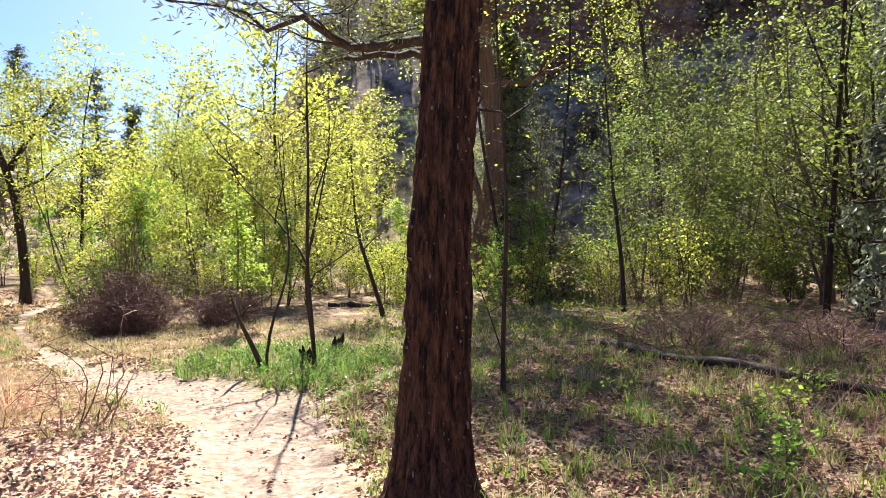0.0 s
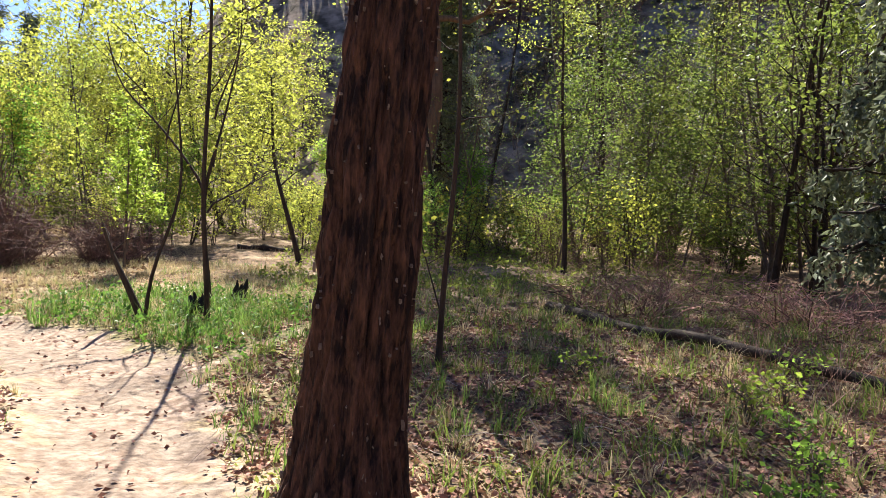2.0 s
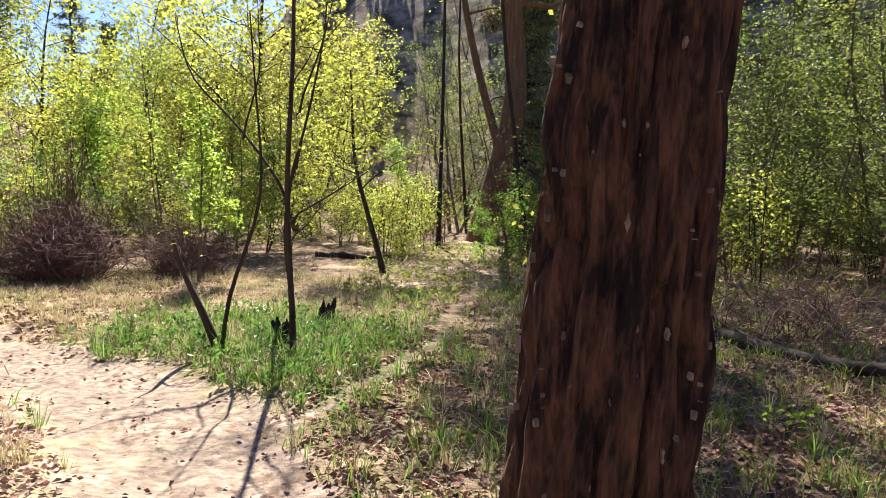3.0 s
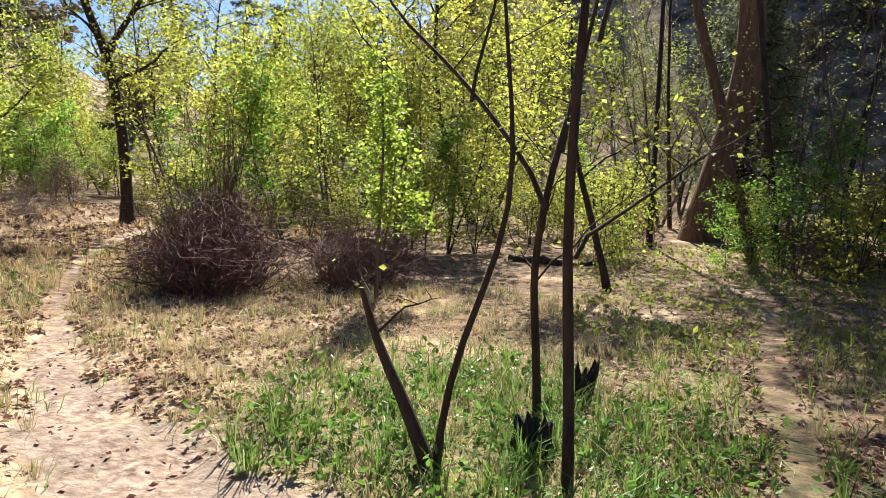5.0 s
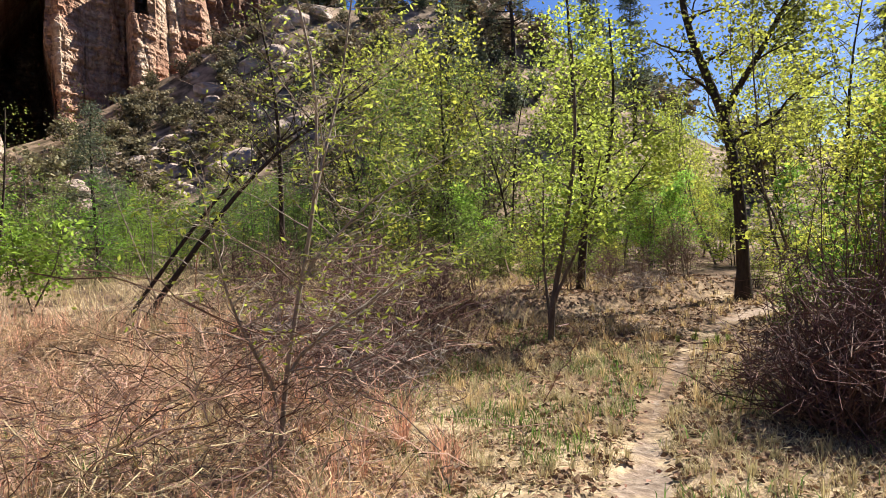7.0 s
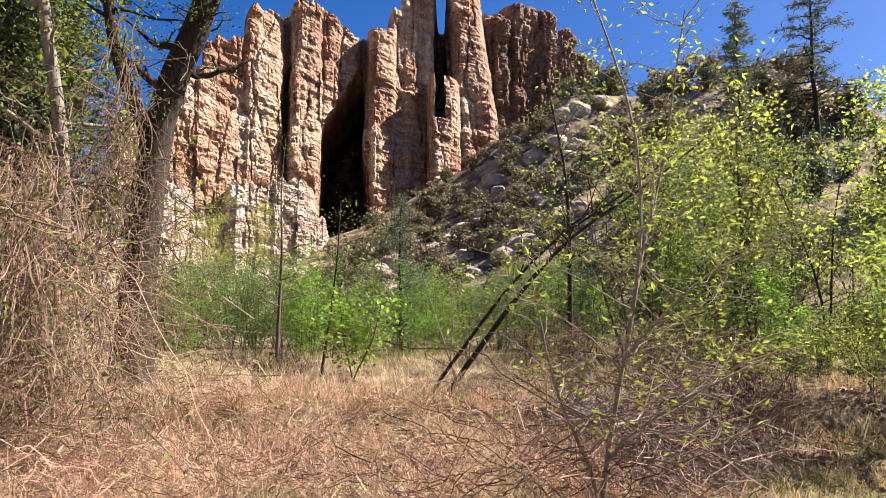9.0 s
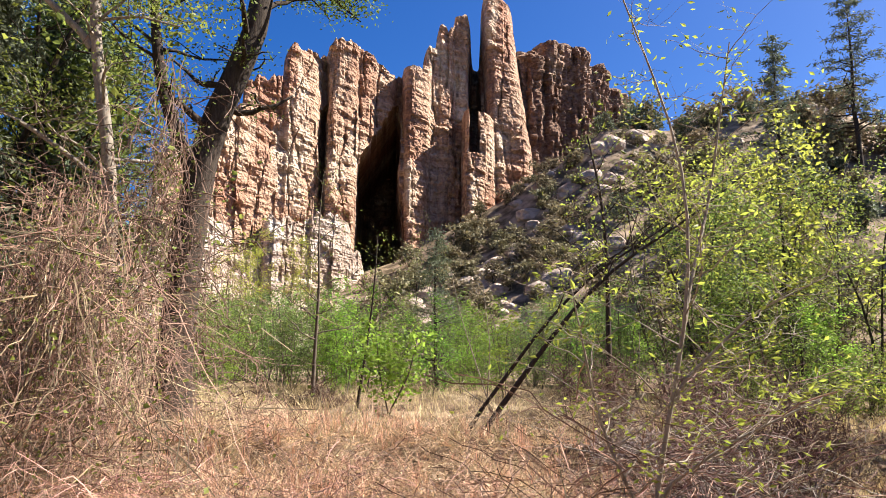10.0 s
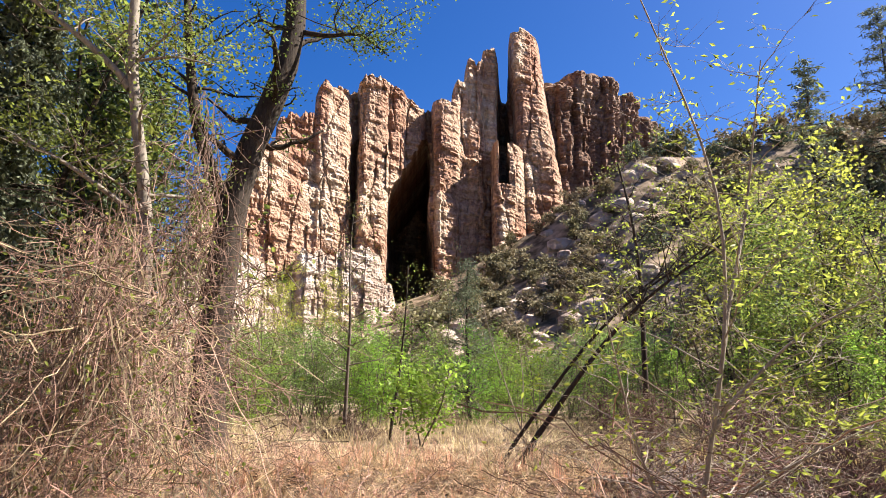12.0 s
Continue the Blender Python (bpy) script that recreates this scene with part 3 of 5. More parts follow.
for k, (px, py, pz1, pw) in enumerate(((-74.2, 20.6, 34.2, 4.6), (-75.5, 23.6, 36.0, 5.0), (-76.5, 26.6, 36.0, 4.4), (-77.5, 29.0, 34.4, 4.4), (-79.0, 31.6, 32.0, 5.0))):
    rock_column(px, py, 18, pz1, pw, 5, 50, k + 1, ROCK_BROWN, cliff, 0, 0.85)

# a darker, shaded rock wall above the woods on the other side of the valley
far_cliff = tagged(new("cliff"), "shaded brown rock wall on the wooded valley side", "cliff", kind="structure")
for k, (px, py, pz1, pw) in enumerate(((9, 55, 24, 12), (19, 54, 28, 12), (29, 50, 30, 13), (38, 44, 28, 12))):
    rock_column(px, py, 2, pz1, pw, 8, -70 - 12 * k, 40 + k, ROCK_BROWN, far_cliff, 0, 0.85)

# ---- hero trees ----
def big_trunk():
    """The old conifer beside the trail: furrowed, plated bark with pale flakes for highlights, limbs high up."""
    x0, y0 = -0.08, 4.02
    top = holder("pine_tree", x0, y0, "old conifer with furrowed red-brown bark and pale highlight flakes by the trail", "tree")
    line = resample([(-0.03, 0, -0.15), (-0.02, 0, 0.2), (0.06, 0, 1.5), (0.18, 0.02, 3.0), (0.3, 0.1, 6.5), (0.35, 0.2, 12.0)], 640)
    spine = line[::20]
    line = np.concatenate([line[:200], line[200::12]])
    n, vs = 132, []
    for p in line:
        z = p[2]
        r = max(0.03, 0.215 * (1 - 0.085 * z)) + 0.13 * math.exp(-max(z, 0) / 0.2)
        for j in range(n):
            t = 2 * math.pi * j / n
            c, s = math.cos(t), math.sin(t)
            lobe = 0.22 * math.exp(-max(z, 0) / 0.3) * noise.noise((c * 1.3, s * 1.3, 3.0))
            ridge = 1 - abs(noise.noise((c * 2.6 + 0.35 * noise.noise((c, s, z * 2)), s * 2.6, z * 0.8))) * 2
            plate = noise.noise((c * 4.5, s * 4.5, z * 3.5))
            chip = noise.noise((c * 9, s * 9, z * 8))
            v2 = noise.voronoi((c * 2.8 + 0.15 * plate, s * 2.8, z * 0.8 + 0.4 * plate))[0]
            crack = math.exp(-(v2[1] - v2[0]) * 9)
            v3 = noise.voronoi((c * 5.2 + 0.3 * plate, s * 5.2, z * 2.2))[0]
            scale = math.exp(-(v3[1] - v3[0]) * 7)
            d = r * (1 + lobe) + 0.018 * ridge + 0.009 * plate + 0.011 * chip - 0.034 * crack - 0.026 * scale
            vs.append((p[0] + c * d, p[1] + s * d, z))
    m = len(line)
    q = [(i * n + j, i * n + (j + 1) % n, (i + 1) * n + (j + 1) % n, (i + 1) * n + j) for i in range(m - 1) for j in range(n)]
    piece("trunk", [(np.array(vs), np.array(q))], BARK_RED, top, smooth_shade=True)
    rng = np.random.RandomState(5)
    # pale grey flakes stand in for light caught on ragged bark scales
    flakes = []
    for _ in range(300):
        z, t = rng.uniform(0.1, 3.2), rng.uniform(0, 6.28)
        r = 0.215 * (1 - 0.085 * z) + 0.012 + 0.13 * math.exp(-z / 0.2)
        px = np.interp(z, line[:, 2], line[:, 0])
        c = np.array([px + math.cos(t) * r, math.sin(t) * r, z])
        k = 0.0015 + 0.004 * rng.uniform(0, 1) ** 2
        a, b, o = np.array([-math.sin(t), math.cos(t), 0]), np.array([0, 0, 1.0]), np.array([math.cos(t), math.sin(t), 0])
        h = k * rng.uniform(0.8, 4.0)
        ring = [c + a * k * math.cos(w) * rng.uniform(0.2, 1.4) + b * h * math.sin(w) * rng.uniform(0.2, 1.4) - o * 0.012 for w in np.arange(8) * math.pi / 4]
        top_q = [(8, 9, 10, 11), (8, 11, 12, 15), (12, 13, 14, 15)]
        flakes.append((np.array(ring + [p + o * 0.012 for p in ring]), np.array(top_q + [(i, (i + 1) % 8, 8 + (i + 1) % 8, 8 + i) for i in range(8)])))
    piece("lichen", flakes, FLAKE_HIGHLIGHT, top, "grey flakes painted as highlights on the bark scales")["kind"] = "stuff"
    wood, bear = [], []
    for a, b, r in (((0.1, 0, 2.72), (-1.55, 0.1, 3.02), 0.035), ((0.12, 0, 2.6), (-0.9, 0.9, 2.75), 0.03), ((0.15, 0, 2.8), (0.62, 0.1, 2.35), 0.016)):
        ln = bend(rng, a, b, 0.18, 12)
        wood.append(tube(ln, np.linspace(r, 0.006, 12), 6))
        s, bb = limbs(rng, ln, r, 11 if r > 0.02 else 3, 0.25, 0.62 if r > 0.02 else 0.2, 0.25, 4, 0.3)
        wood += s
        if r > 0.02:
            bear.append(bb)
    s, bb = limbs(rng, spine, 0.15, 42, 0.36, 2.3, 0.1, 5, 0.5)
    piece("limb", wood + s, BARK_DARK, top, smooth_shade=True)
    near = np.concatenate(bear)
    piece("foliage", [leaves(rng, pick(rng, near, 2600), 0.06, 0.05, 0.10, 0.5), leaves(rng, pick(rng, bb, 6500), 0.12, 0.13, 0.12, 0.3)], NEEDLE, top)


big_trunk()

# twin-stemmed tree in the green patch, with a long branch to either side
tree("young_tree", -1.54, 7.98, [
    ([(0.0, 0, 0), (0.0, 0, 0.4), (-0.07, 0, 1.1), (-0.06, 0.02, 1.7), (-0.01, 0.03, 2.3), (-0.04, 0.1, 3.4), (0.04, 0.1, 4.6)], 0.027, 0.007),
    ([(-0.02, 0, 1.12), (0.25, 0.25, 1.3), (0.6, 0.5, 1.55)], 0.010, 0.003), ([(0.03, 0.03, 2.0), (0.2, 0.1, 2.5), (0.3, 0.15, 3.0)], 0.010, 0.003)],
    "slender young tree with a straight dark stem and sparse leaves", "tree", BARK_DARK, LEAF_YELLOW,
    count=7, start=0.45, length=0.5, rise=0.8, sub=3, n_leaf=170, size=0.036, spread=0.04, seed=11, flare=1.1)
tree("young_tree", -1.74, 9.0, [
    ([(0.0, 0, 0), (-0.02, -0.05, 0.4), (-0.05, -0.2, 0.9), (0.02, -0.4, 1.37), (0.1, -0.35, 1.7)], 0.027, 0.016),
    ([(0.02, -0.4, 1.3), (-0.22, -0.35, 1.65), (-0.55, -0.2, 2.0), (-0.95, -0.1, 2.35), (-1.1, 0.0, 2.9)], 0.015, 0.005),
    ([(0.08, -0.37, 1.6), (0.18, -0.25, 2.1), (0.3, -0.15, 2.8), (0.3, -0.1, 3.6)], 0.013, 0.004), ([(-0.4, -0.3, 1.85), (-0.3, -0.1, 2.4), (-0.35, 0, 3.1)], 0.010, 0.003)],
    "forked young tree with dark stems and sparse leaves", "tree", BARK_DARK, LEAF_YELLOW,
    count=6, start=0.4, length=0.5, rise=0.8, sub=3, n_leaf=190, size=0.036, spread=0.04, seed=13, flare=1.1)
tree("forked_tree", -2.18, 8.12, [
    ([(0, 0, 0), (-0.12, 0, 0.3), (-0.27, -0.01, 0.62), (-0.33, -0.02, 0.82), (-0.36, -0.02, 0.92)], 0.042, 0.012),
    ([(0.02, 0, 0.0), (0.07, 0.0, 0.5), (0.18, 0.08, 0.8), (0.32, 0.1, 1.15), (0.33, 0.12, 1.5), (0.25, 0.2, 2.1), (0.2, 0.2, 2.8)], 0.020, 0.005)],
    "low forked tree with one dark broken arm in green grass", "tree", BARK_DARK, LEAF_YELLOW,
    count=3, start=0.7, length=0.4, rise=0.6, sub=2, n_leaf=24, size=0.035, spread=0.05, seed=12, flare=1.3)


def stump(x, y, h, r, seed, lean=0.0):
    """A burnt, split stump with a jagged rim."""
    n, m, vs = 26, 12, []
    for i in range(m + 1):
        f = i / m
        for j in range(n):
            t = 2 * math.pi * j / n
            k = r * (1.25 - 0.35 * f) * (1 + 0.35 * noise.noise((math.cos(t) * 1.6 + seed, math.sin(t) * 1.6, f * 2)))
            top = h * (0.75 + 0.5 * noise.noise((math.cos(t) * 1.9, math.sin(t) * 1.9 + seed, 8)))
            vs.append((math.cos(t) * k + lean * f * h, math.sin(t) * k, -0.05 + top * f))
    for j in range(n):
        t = 2 * math.pi * j / n
        vs.append((math.cos(t) * r * 0.2 + lean * h * 0.6, math.sin(t) * r * 0.2, h * 0.35))
    q = [(i * n + j, i * n + (j + 1) % n, (i + 1) * n + (j + 1) % n, (i + 1) * n + j) for i in range(m + 1) for j in range(n)]
    ob = piece("stump", [(np.array(vs), np.array(q))], CHAR)
    ob.location = (x, y, up(x, y))
    return tagged(ob, "small charred black tree stump in green grass", "stump", "burnt stumps")


stump(-1.72, 8.4, 0.34, 0.10, 1.0)
stump(-1.55, 9.35, 0.36, 0.07, 4.0, 0.25)

# thin trees in front of the shaded woods
tree("thin_tree", 0.55, 6.6, [([(0, 0, 0), (0.0, 0, 0.5), (0.05, 0.02, 1.2), (0.08, 0, 2.0), (0.02, 0.05, 3.2), (0.0, 0, 4.2)], 0.026, 0.008),
     ([(0.02, 0, 0.35), (-0.15, 0.1, 0.9), (-0.3, 0.2, 1.3)], 0.008, 0.003)],
     "thin dark sapling with few leaves at the edge of the grass", "tree", BARK_DARK, LEAF_YELLOW, count=6, start=0.45, length=0.5, n_leaf=160, size=0.05, seed=21)
tree("thin_tree", 3.46, 13.1, [([(0, 0, 0), (-0.05, 0, 1.2), (-0.2, 0, 2.5), (-0.3, 0, 4.5)], 0.05, 0.015)],
     "thin dark tree with sparse leaves in the shade", "tree", BARK_DARK, LEAF_OLIVE, count=8, start=0.3, length=0.7, n_leaf=500, size=0.07, seed=22)
tree("slim_tree", 6.2, 19.6, [([(0, 0, 0), (0.1, 0, 2.0), (-0.1, 0, 4.5), (-0.5, 0, 8.0), (-0.6, 0, 11)], 0.11, 0.03)],
     "straight dark slender trunk in the shaded woods", "tree", BARK_DARK, LEAF_OLIVE, count=14, start=0.35, length=1.3, n_leaf=1500, size=0.10, seed=23)
tree("cottonwood", 0.82, 20.1, [
    ([(0, 0, -0.1), (0.12, 0, 0.9), (0.46, 0.03, 2.0), (0.85, 0.1, 3.3), (0.92, 0.15, 4.2), (0.6, 0.2, 5.6), (0.5, 0.2, 8.0), (0.8, 0, 12.5)], 0.36, 0.10),
    ([(0.46, 0, 2.1), (0.2, 0.1, 3.0), (-0.2, 0.2, 4.3), (-0.6, 0.3, 6.0), (-1.2, 0.2, 10.0)], 0.12, 0.04)],
    "old leaning cottonwood with orange-brown furrowed bark", "tree", BARK_ORANGE, LEAF_YELLOW, count=14, start=0.45, length=2.4, n_leaf=4200, size=0.10, spread=0.3, seed=24, sides=14)
tree("slim_tree", 7.4, 26, [([(0, 0, 0), (-0.3, 0, 3), (-1.0, 0, 7), (-1.4, 0, 12)], 0.2, 0.06)],
     "tall leaning brown trunk in the shaded woods", "tree", BARK_GREY, LEAF_YELLOW, count=12, start=0.5, length=2.0, n_leaf=2500, size=0.10, spread=0.3, seed=25)
tree("sapling", -1.2, 13.4, [([(0, 0, 0), (-0.2, 0, 0.7), (-0.5, 0, 1.7), (-0.6, 0.2, 3.2)], 0.05, 0.012)],
     "leaning sapling with fresh yellow-green leaves", "tree", BARK_DARK, LEAF_YELLOW, count=10, start=0.4, length=0.9, n_leaf=1500, size=0.08, spread=0.2, seed=26)
tree("leafy_sapling", -3.6, 11.8, [
    ([(0, 0, 0), (0.02, 0, 0.8), (0.06, 0, 1.6), (0.02, 0, 2.5)], 0.022, 0.006), ([(0.03, 0, 0.3), (0.12, 0.1, 1.0), (0.18, 0.1, 1.8)], 0.012, 0.004)],
    "bright green leafy sapling at the edge of the dry grass", "tree", BARK_GREY, LEAF_GREEN, count=13, start=0.25, length=0.36, n_leaf=2400, size=0.06, spread=0.05, seed=27)

# the dark tree where the trail leaves the clearing, and its neighbours
tree("dark_oak", -11.0, 17.9, [
    ([(0, 0, -0.1), (0.02, 0, 0.6), (-0.05, 0, 2.0), (-0.25, -0.1, 3.6), (-0.75, -0.4, 4.7), (-1.0, -0.5, 6.2), (-1.2, -0.5, 8.0)], 0.135, 0.035),
    ([(-0.25, -0.1, 3.6), (0.3, 0.2, 4.6), (0.9, 0.3, 5.6)], 0.07, 0.03)],
    "dark-barked tree leaning over the end of the trail", "tree", BARK_DARK, LEAF_OLIVE, count=12, start=0.35, length=1.5, n_leaf=3600, size=0.10, spread=0.22, seed=31, sides=10, flare=1.5)
tree("forked_tree", -12.7, 15.4, [
    ([(0, 0, 0), (0.1, 0, 0.9), (0.25, 0, 1.4), (0.1, 0, 2.4), (-0.1, 0, 4.0), (-0.2, 0, 5.6)], 0.085, 0.02),
    ([(0.25, 0, 1.35), (0.6, 0.2, 2.2), (0.7, 0.3, 3.6), (0.6, 0.3, 5.0)], 0.05, 0.015), ([(0.25, 0, 1.3), (0.9, 0.4, 1.9), (1.5, 0.5, 2.5)], 0.03, 0.01)],
    "forked tree with dark stems and yellow-green leaves", "tree", BARK_DARK, LEAF_YELLOW, count=10, start=0.3, length=1.0, n_leaf=4200, size=0.085, spread=0.16, seed=32)
tree("stemmy_tree", -9.6, 12.2, [
    ([(0, 0, 0), (0.0, 0, 0.4), (0.2, 0.1, 1.3), (0.35, 0.2, 2.6), (0.3, 0.2, 3.8)], 0.042, 0.012), ([(0, 0, 0.3), (-0.12, 0, 1.0), (-0.2, 0.1, 2.2)], 0.022, 0.008), ([(0.05, 0, 0.5), (0.4, 0.2, 1.3), (0.7, 0.3, 2.4)], 0.024, 0.008)],
    "small many-stemmed tree with thin new leaves on the dry slope", "tree", BARK_GREY, LEAF_YELLOW, count=8, start=0.35, length=0.7, n_leaf=3000, size=0.065, spread=0.12, seed=33)

# leaning pair, thin trunks and shrubs below the cliffs
for k, (ax, ay) in enumerate(((-13.1, 7.75), (-13.5, 7.5))):
    tree("leaning_tree", ax, ay, [([(0, 0, 0), (0.1, 0.55, 0.75), (0.15, 1.2, 1.65), (0.3, 2.0, 2.5), (0.4, 3.0, 3.1), (0.4, 4.0, 3.9)], 0.046 - 0.012 * k, 0.008)],
         "dark bare trunk leaning far over below the cliffs", "tree", BARK_DARK, LEAF_YELLOW, count=16, start=0.4, length=0.9, rise=1.0, sub=5, n_leaf=420, size=0.05, seed=41 + k, group="leaning trunks")
tree("bare_tree", -17.6, 11.1, [([(0, 0, 0), (0, 0, 1.5), (0.0, 0.02, 3.2), (0.1, -0.1, 4.6), (0.1, -0.4, 6)], 0.075, 0.02)],
     "upright dark trunk with thin bare branches", "tree", BARK_DARK, LEAF_YELLOW, count=18, start=0.4, length=1.5, sub=5, n_leaf=520, size=0.06, seed=43)
tree("bare_tree", -18.0, 4.7, [([(0, 0, 0), (0, 0.02, 1.2), (0.05, 0.08, 2.6), (0, 0.0, 4.0), (0.1, 0.1, 5.2)], 0.05, 0.005)],
     "slim grey tree with bare twigs before green thicket", "tree", BARK_GREY, LEAF_OLIVE, count=20, start=0.25, length=1.1, sub=5, n_leaf=420, size=0.05, seed=44)
tree("bare_tree", -16.8, 5.7, [([(0, 0, 0), (0, 0.15, 1.0), (0, 0.3, 2.4), (0, 0.35, 3.6)], 0.035, 0.01)],
     "thin dark sapling with sparse twigs before green thicket", "tree", BARK_DARK, LEAF_OLIVE, count=9, start=0.3, length=0.6, n_leaf=300, size=0.05, seed=45)
conifer("young_pine", -23.2, 7.7, 4.7, 0.06, "young grey-green pine in the thicket below the cliffs", 46, n_leaf=3800, length=1.0, first=0.12, drop=0.15)
tree("willow_shrub", -7.15, 7.95, [
    ([(0, 0, 0), (0.0, 0.1, 0.8), (0.05, 0.3, 1.6), (0.05, 0.35, 2.6), (0.0, 0.15, 3.3), (0.05, -0.2, 4.2)], 0.019, 0.004),
    ([(0.02, 0.2, 1.2), (0.1, 0.7, 1.7), (0.2, 1.3, 2.0)], 0.013, 0.003), ([(0, 0.0, 0.4), (0.1, -0.3, 1.0), (0.2, -0.5, 1.9)], 0.014, 0.004),
    ([(0.0, 0.3, 1.7), (-0.2, 0.6, 2.5), (-0.1, 0.75, 3.6)], 0.014, 0.004), ([(0.0, 0.1, 0.6), (0.1, 0.5, 0.9), (0.2, 1.1, 1.2)], 0.012, 0.004)],
    "tall thin willow shrub with pale stems and bright new leaves", "shrub", BARK_PALE, LEAF_YELLOW, count=17, start=0.12, length=0.95, rise=0.45, sub=7, n_leaf=2300, size=0.05, spread=0.04, wide=0.2, seed=47)
tree("green_shrub", -15.4, 6.35, [([(0, 0, 0), (0.1 * k, 0.35 * math.cos(k * 2.1), 0.7), (0.1 * k, 0.5 * math.cos(k * 2.1), 1.4)], 0.015, 0.004) for k in range(4)],
     "bright green leafy shrub in dry grass", "shrub", BARK_GREY, LEAF_GREEN, count=8, start=0.15, length=0.5, n_leaf=900, size=0.10, spread=0.12, seed=48)

# the big furrowed tree and the pale-limbed one, over a tangle of dead vines
tree("big_cottonwood", -15.3, 2.55, [
    ([(0, 0, -0.1), (-0.05, 0.05, 1.5), (-0.1, 0.12, 3.5), (-0.14, 0.3, 5.3), (-0.3, 0.85, 6.6), (-0.38, 1.25, 7.3), (-0.38, 1.2, 9.2), (-0.4, 1.0, 12)], 0.33, 0.16),
    ([(-0.1, 0.2, 4.2), (0.2, -0.4, 5.6), (0.3, -0.6, 7.0), (0.2, -0.9, 9.5)], 0.13, 0.05),
    ([(-0.38, 1.2, 8.1), (-0.3, 1.9, 7.95), (-0.2, 2.5, 8.0), (-0.2, 3.1, 7.5)], 0.06, 0.012)],
    "old cottonwood with deeply furrowed dark bark and vines round its foot", "tree", BARK_DARK, LEAF_OLIVE, count=16, start=0.4, length=1.5, n_leaf=4600, size=0.075, spread=0.14, seed=51, sides=14)
tree("pale_limbed_tree", -13.2, 2.2, [
    ([(0, 0, 0), (0, 0, 2.0), (0.05, 0, 3.8), (0.15, -0.28, 5.0), (0.25, -0.45, 6.2), (0.3, -0.42, 7.6), (0.3, -0.4, 9.5)], 0.12, 0.06),
    ([(0.2, -0.4, 5.7), (0.3, -1.0, 6.3), (0.4, -1.8, 6.9), (0.4, -2.6, 7.6)], 0.06, 0.02), ([(0.1, -0.1, 3.6), (0.3, -0.9, 4.2), (0.4, -1.7, 4.7), (0.4, -2.4, 4.8)], 0.05, 0.015),
    ([(0.2, -0.4, 6.1), (0.1, 0.2, 6.25), (0.0, 0.8, 6.15)], 0.03, 0.01)],
    "tree with pale upper limbs rising out of a vine tangle", "tree", BARK_PALE, LEAF_OLIVE, count=14, start=0.35, length=1.4, n_leaf=4200, size=0.075, spread=0.14, seed=52, sides=9)


def tangle(name, x, y, label, n, spread, height, seed, material, thick=0.006, hang=0.6, z_lift=0.0, length=1.6):
    """A heap of dead vines: arching, drooping strands over one another."""
    rng = np.random.RandomState(seed)
    soup, thin, tips = [], [], []
    for i in range(n):
        a, d = rng.uniform(0, 6.28), abs(rng.normal(0, 0.5))
        px, py = math.cos(a) * d * spread[0], math.sin(a) * d * spread[1]
        tall = height * math.exp(-d * d * 1.2)
        p = np.array([px, py, rng.uniform(0.02, 1) * tall + z_lift])
        L, b = length * rng.uniform(0.3, 1.2) ** 1.5, rng.uniform(0, 6.28)
        k = np.linspace(0, 1, 9)
        turnrate, lift = rng.normal(0, 2.6), rng.uniform(-0.6, 0.8)
        falls = height > 1.5 and i % 5 < 2
        step = np.stack([np.cos(b + turnrate * k), np.sin(b + turnrate * k), lift - hang * k * rng.uniform(0.2, 1.4)], 1) + rng.normal(0, 0.5 if height > 1.5 else 0.3, (9, 3))
        if falls:
            p[2] = tall * rng.uniform(0.55, 1.1) + z_lift
            step = step * (0.35, 0.35, 0) + np.array([0, 0, -1.0])
        line = p + np.cumsum(step, axis=0) * L / 9
        line[:, 2] = np.maximum(line[:, 2], 0.01)
        (soup if i % 7 == 0 else thin).append(tube(line, np.full(9, thick * (rng.uniform(1.3, 2.2) * (1.0 if height > 1.5 else 0.42) if i % 7 == 0 else rng.uniform(0.5, 1.2))), 3))
        tips.append(line[4:])
    ob = holder(name, x, y, label, "dead vines")
    tagged(piece("thick_vine", soup, material, ob), kind="stuff")
    tagged(piece("vine_strand", thin, material, ob), kind="stuff")
    if height > 2.5:
        piece("new_leaves", [leaves(rng, pick(rng, np.concatenate(tips), 700), 0.07, 0.07)], LEAF_OLIVE, ob)
    return ob


tangle("vine_tangle", -10.6, 2.7, "reddish-brown tangle of dead vines heaped over a tree foot", 1500, (1.5, 1.9), 3.3, 61, VINE, 0.0034, 0.7)
tangle("vine_tangle", -9.9, 3.3, "tan dead vines hanging in a heap", 700, (1.3, 1.2), 3.2, 62, VINE, 0.0035, 0.9)
tangle("vine_tangle", -12.9, 3.0, "grey-brown dead vines hanging round tree trunks", 600, (1.2, 1.2), 5.0, 63, TWIG_RED, 0.006, 1.0, 0.5)
tangle("vine_tangle", -9.2, 0.8, "low tan tangle of dead vines over dry grass", 1000, (1.6, 2.2), 2.0, 64, VINE, 0.0034, 0.7)
HEAPS = ((-6.6, 4.6), (-8.4, 5.6), (-7.3, 2.9), (-10.2, 5.9), (-9.0, 4.2), (-5.6, 6.0), (-6.3, 6.9), (-7.6, 6.6), (-5.2, 4.6), (-9.4, 7.2), (-11.4, 6.9), (-11.8, 4.6), (-5.9, 3.2), (-12.6, 8.6))
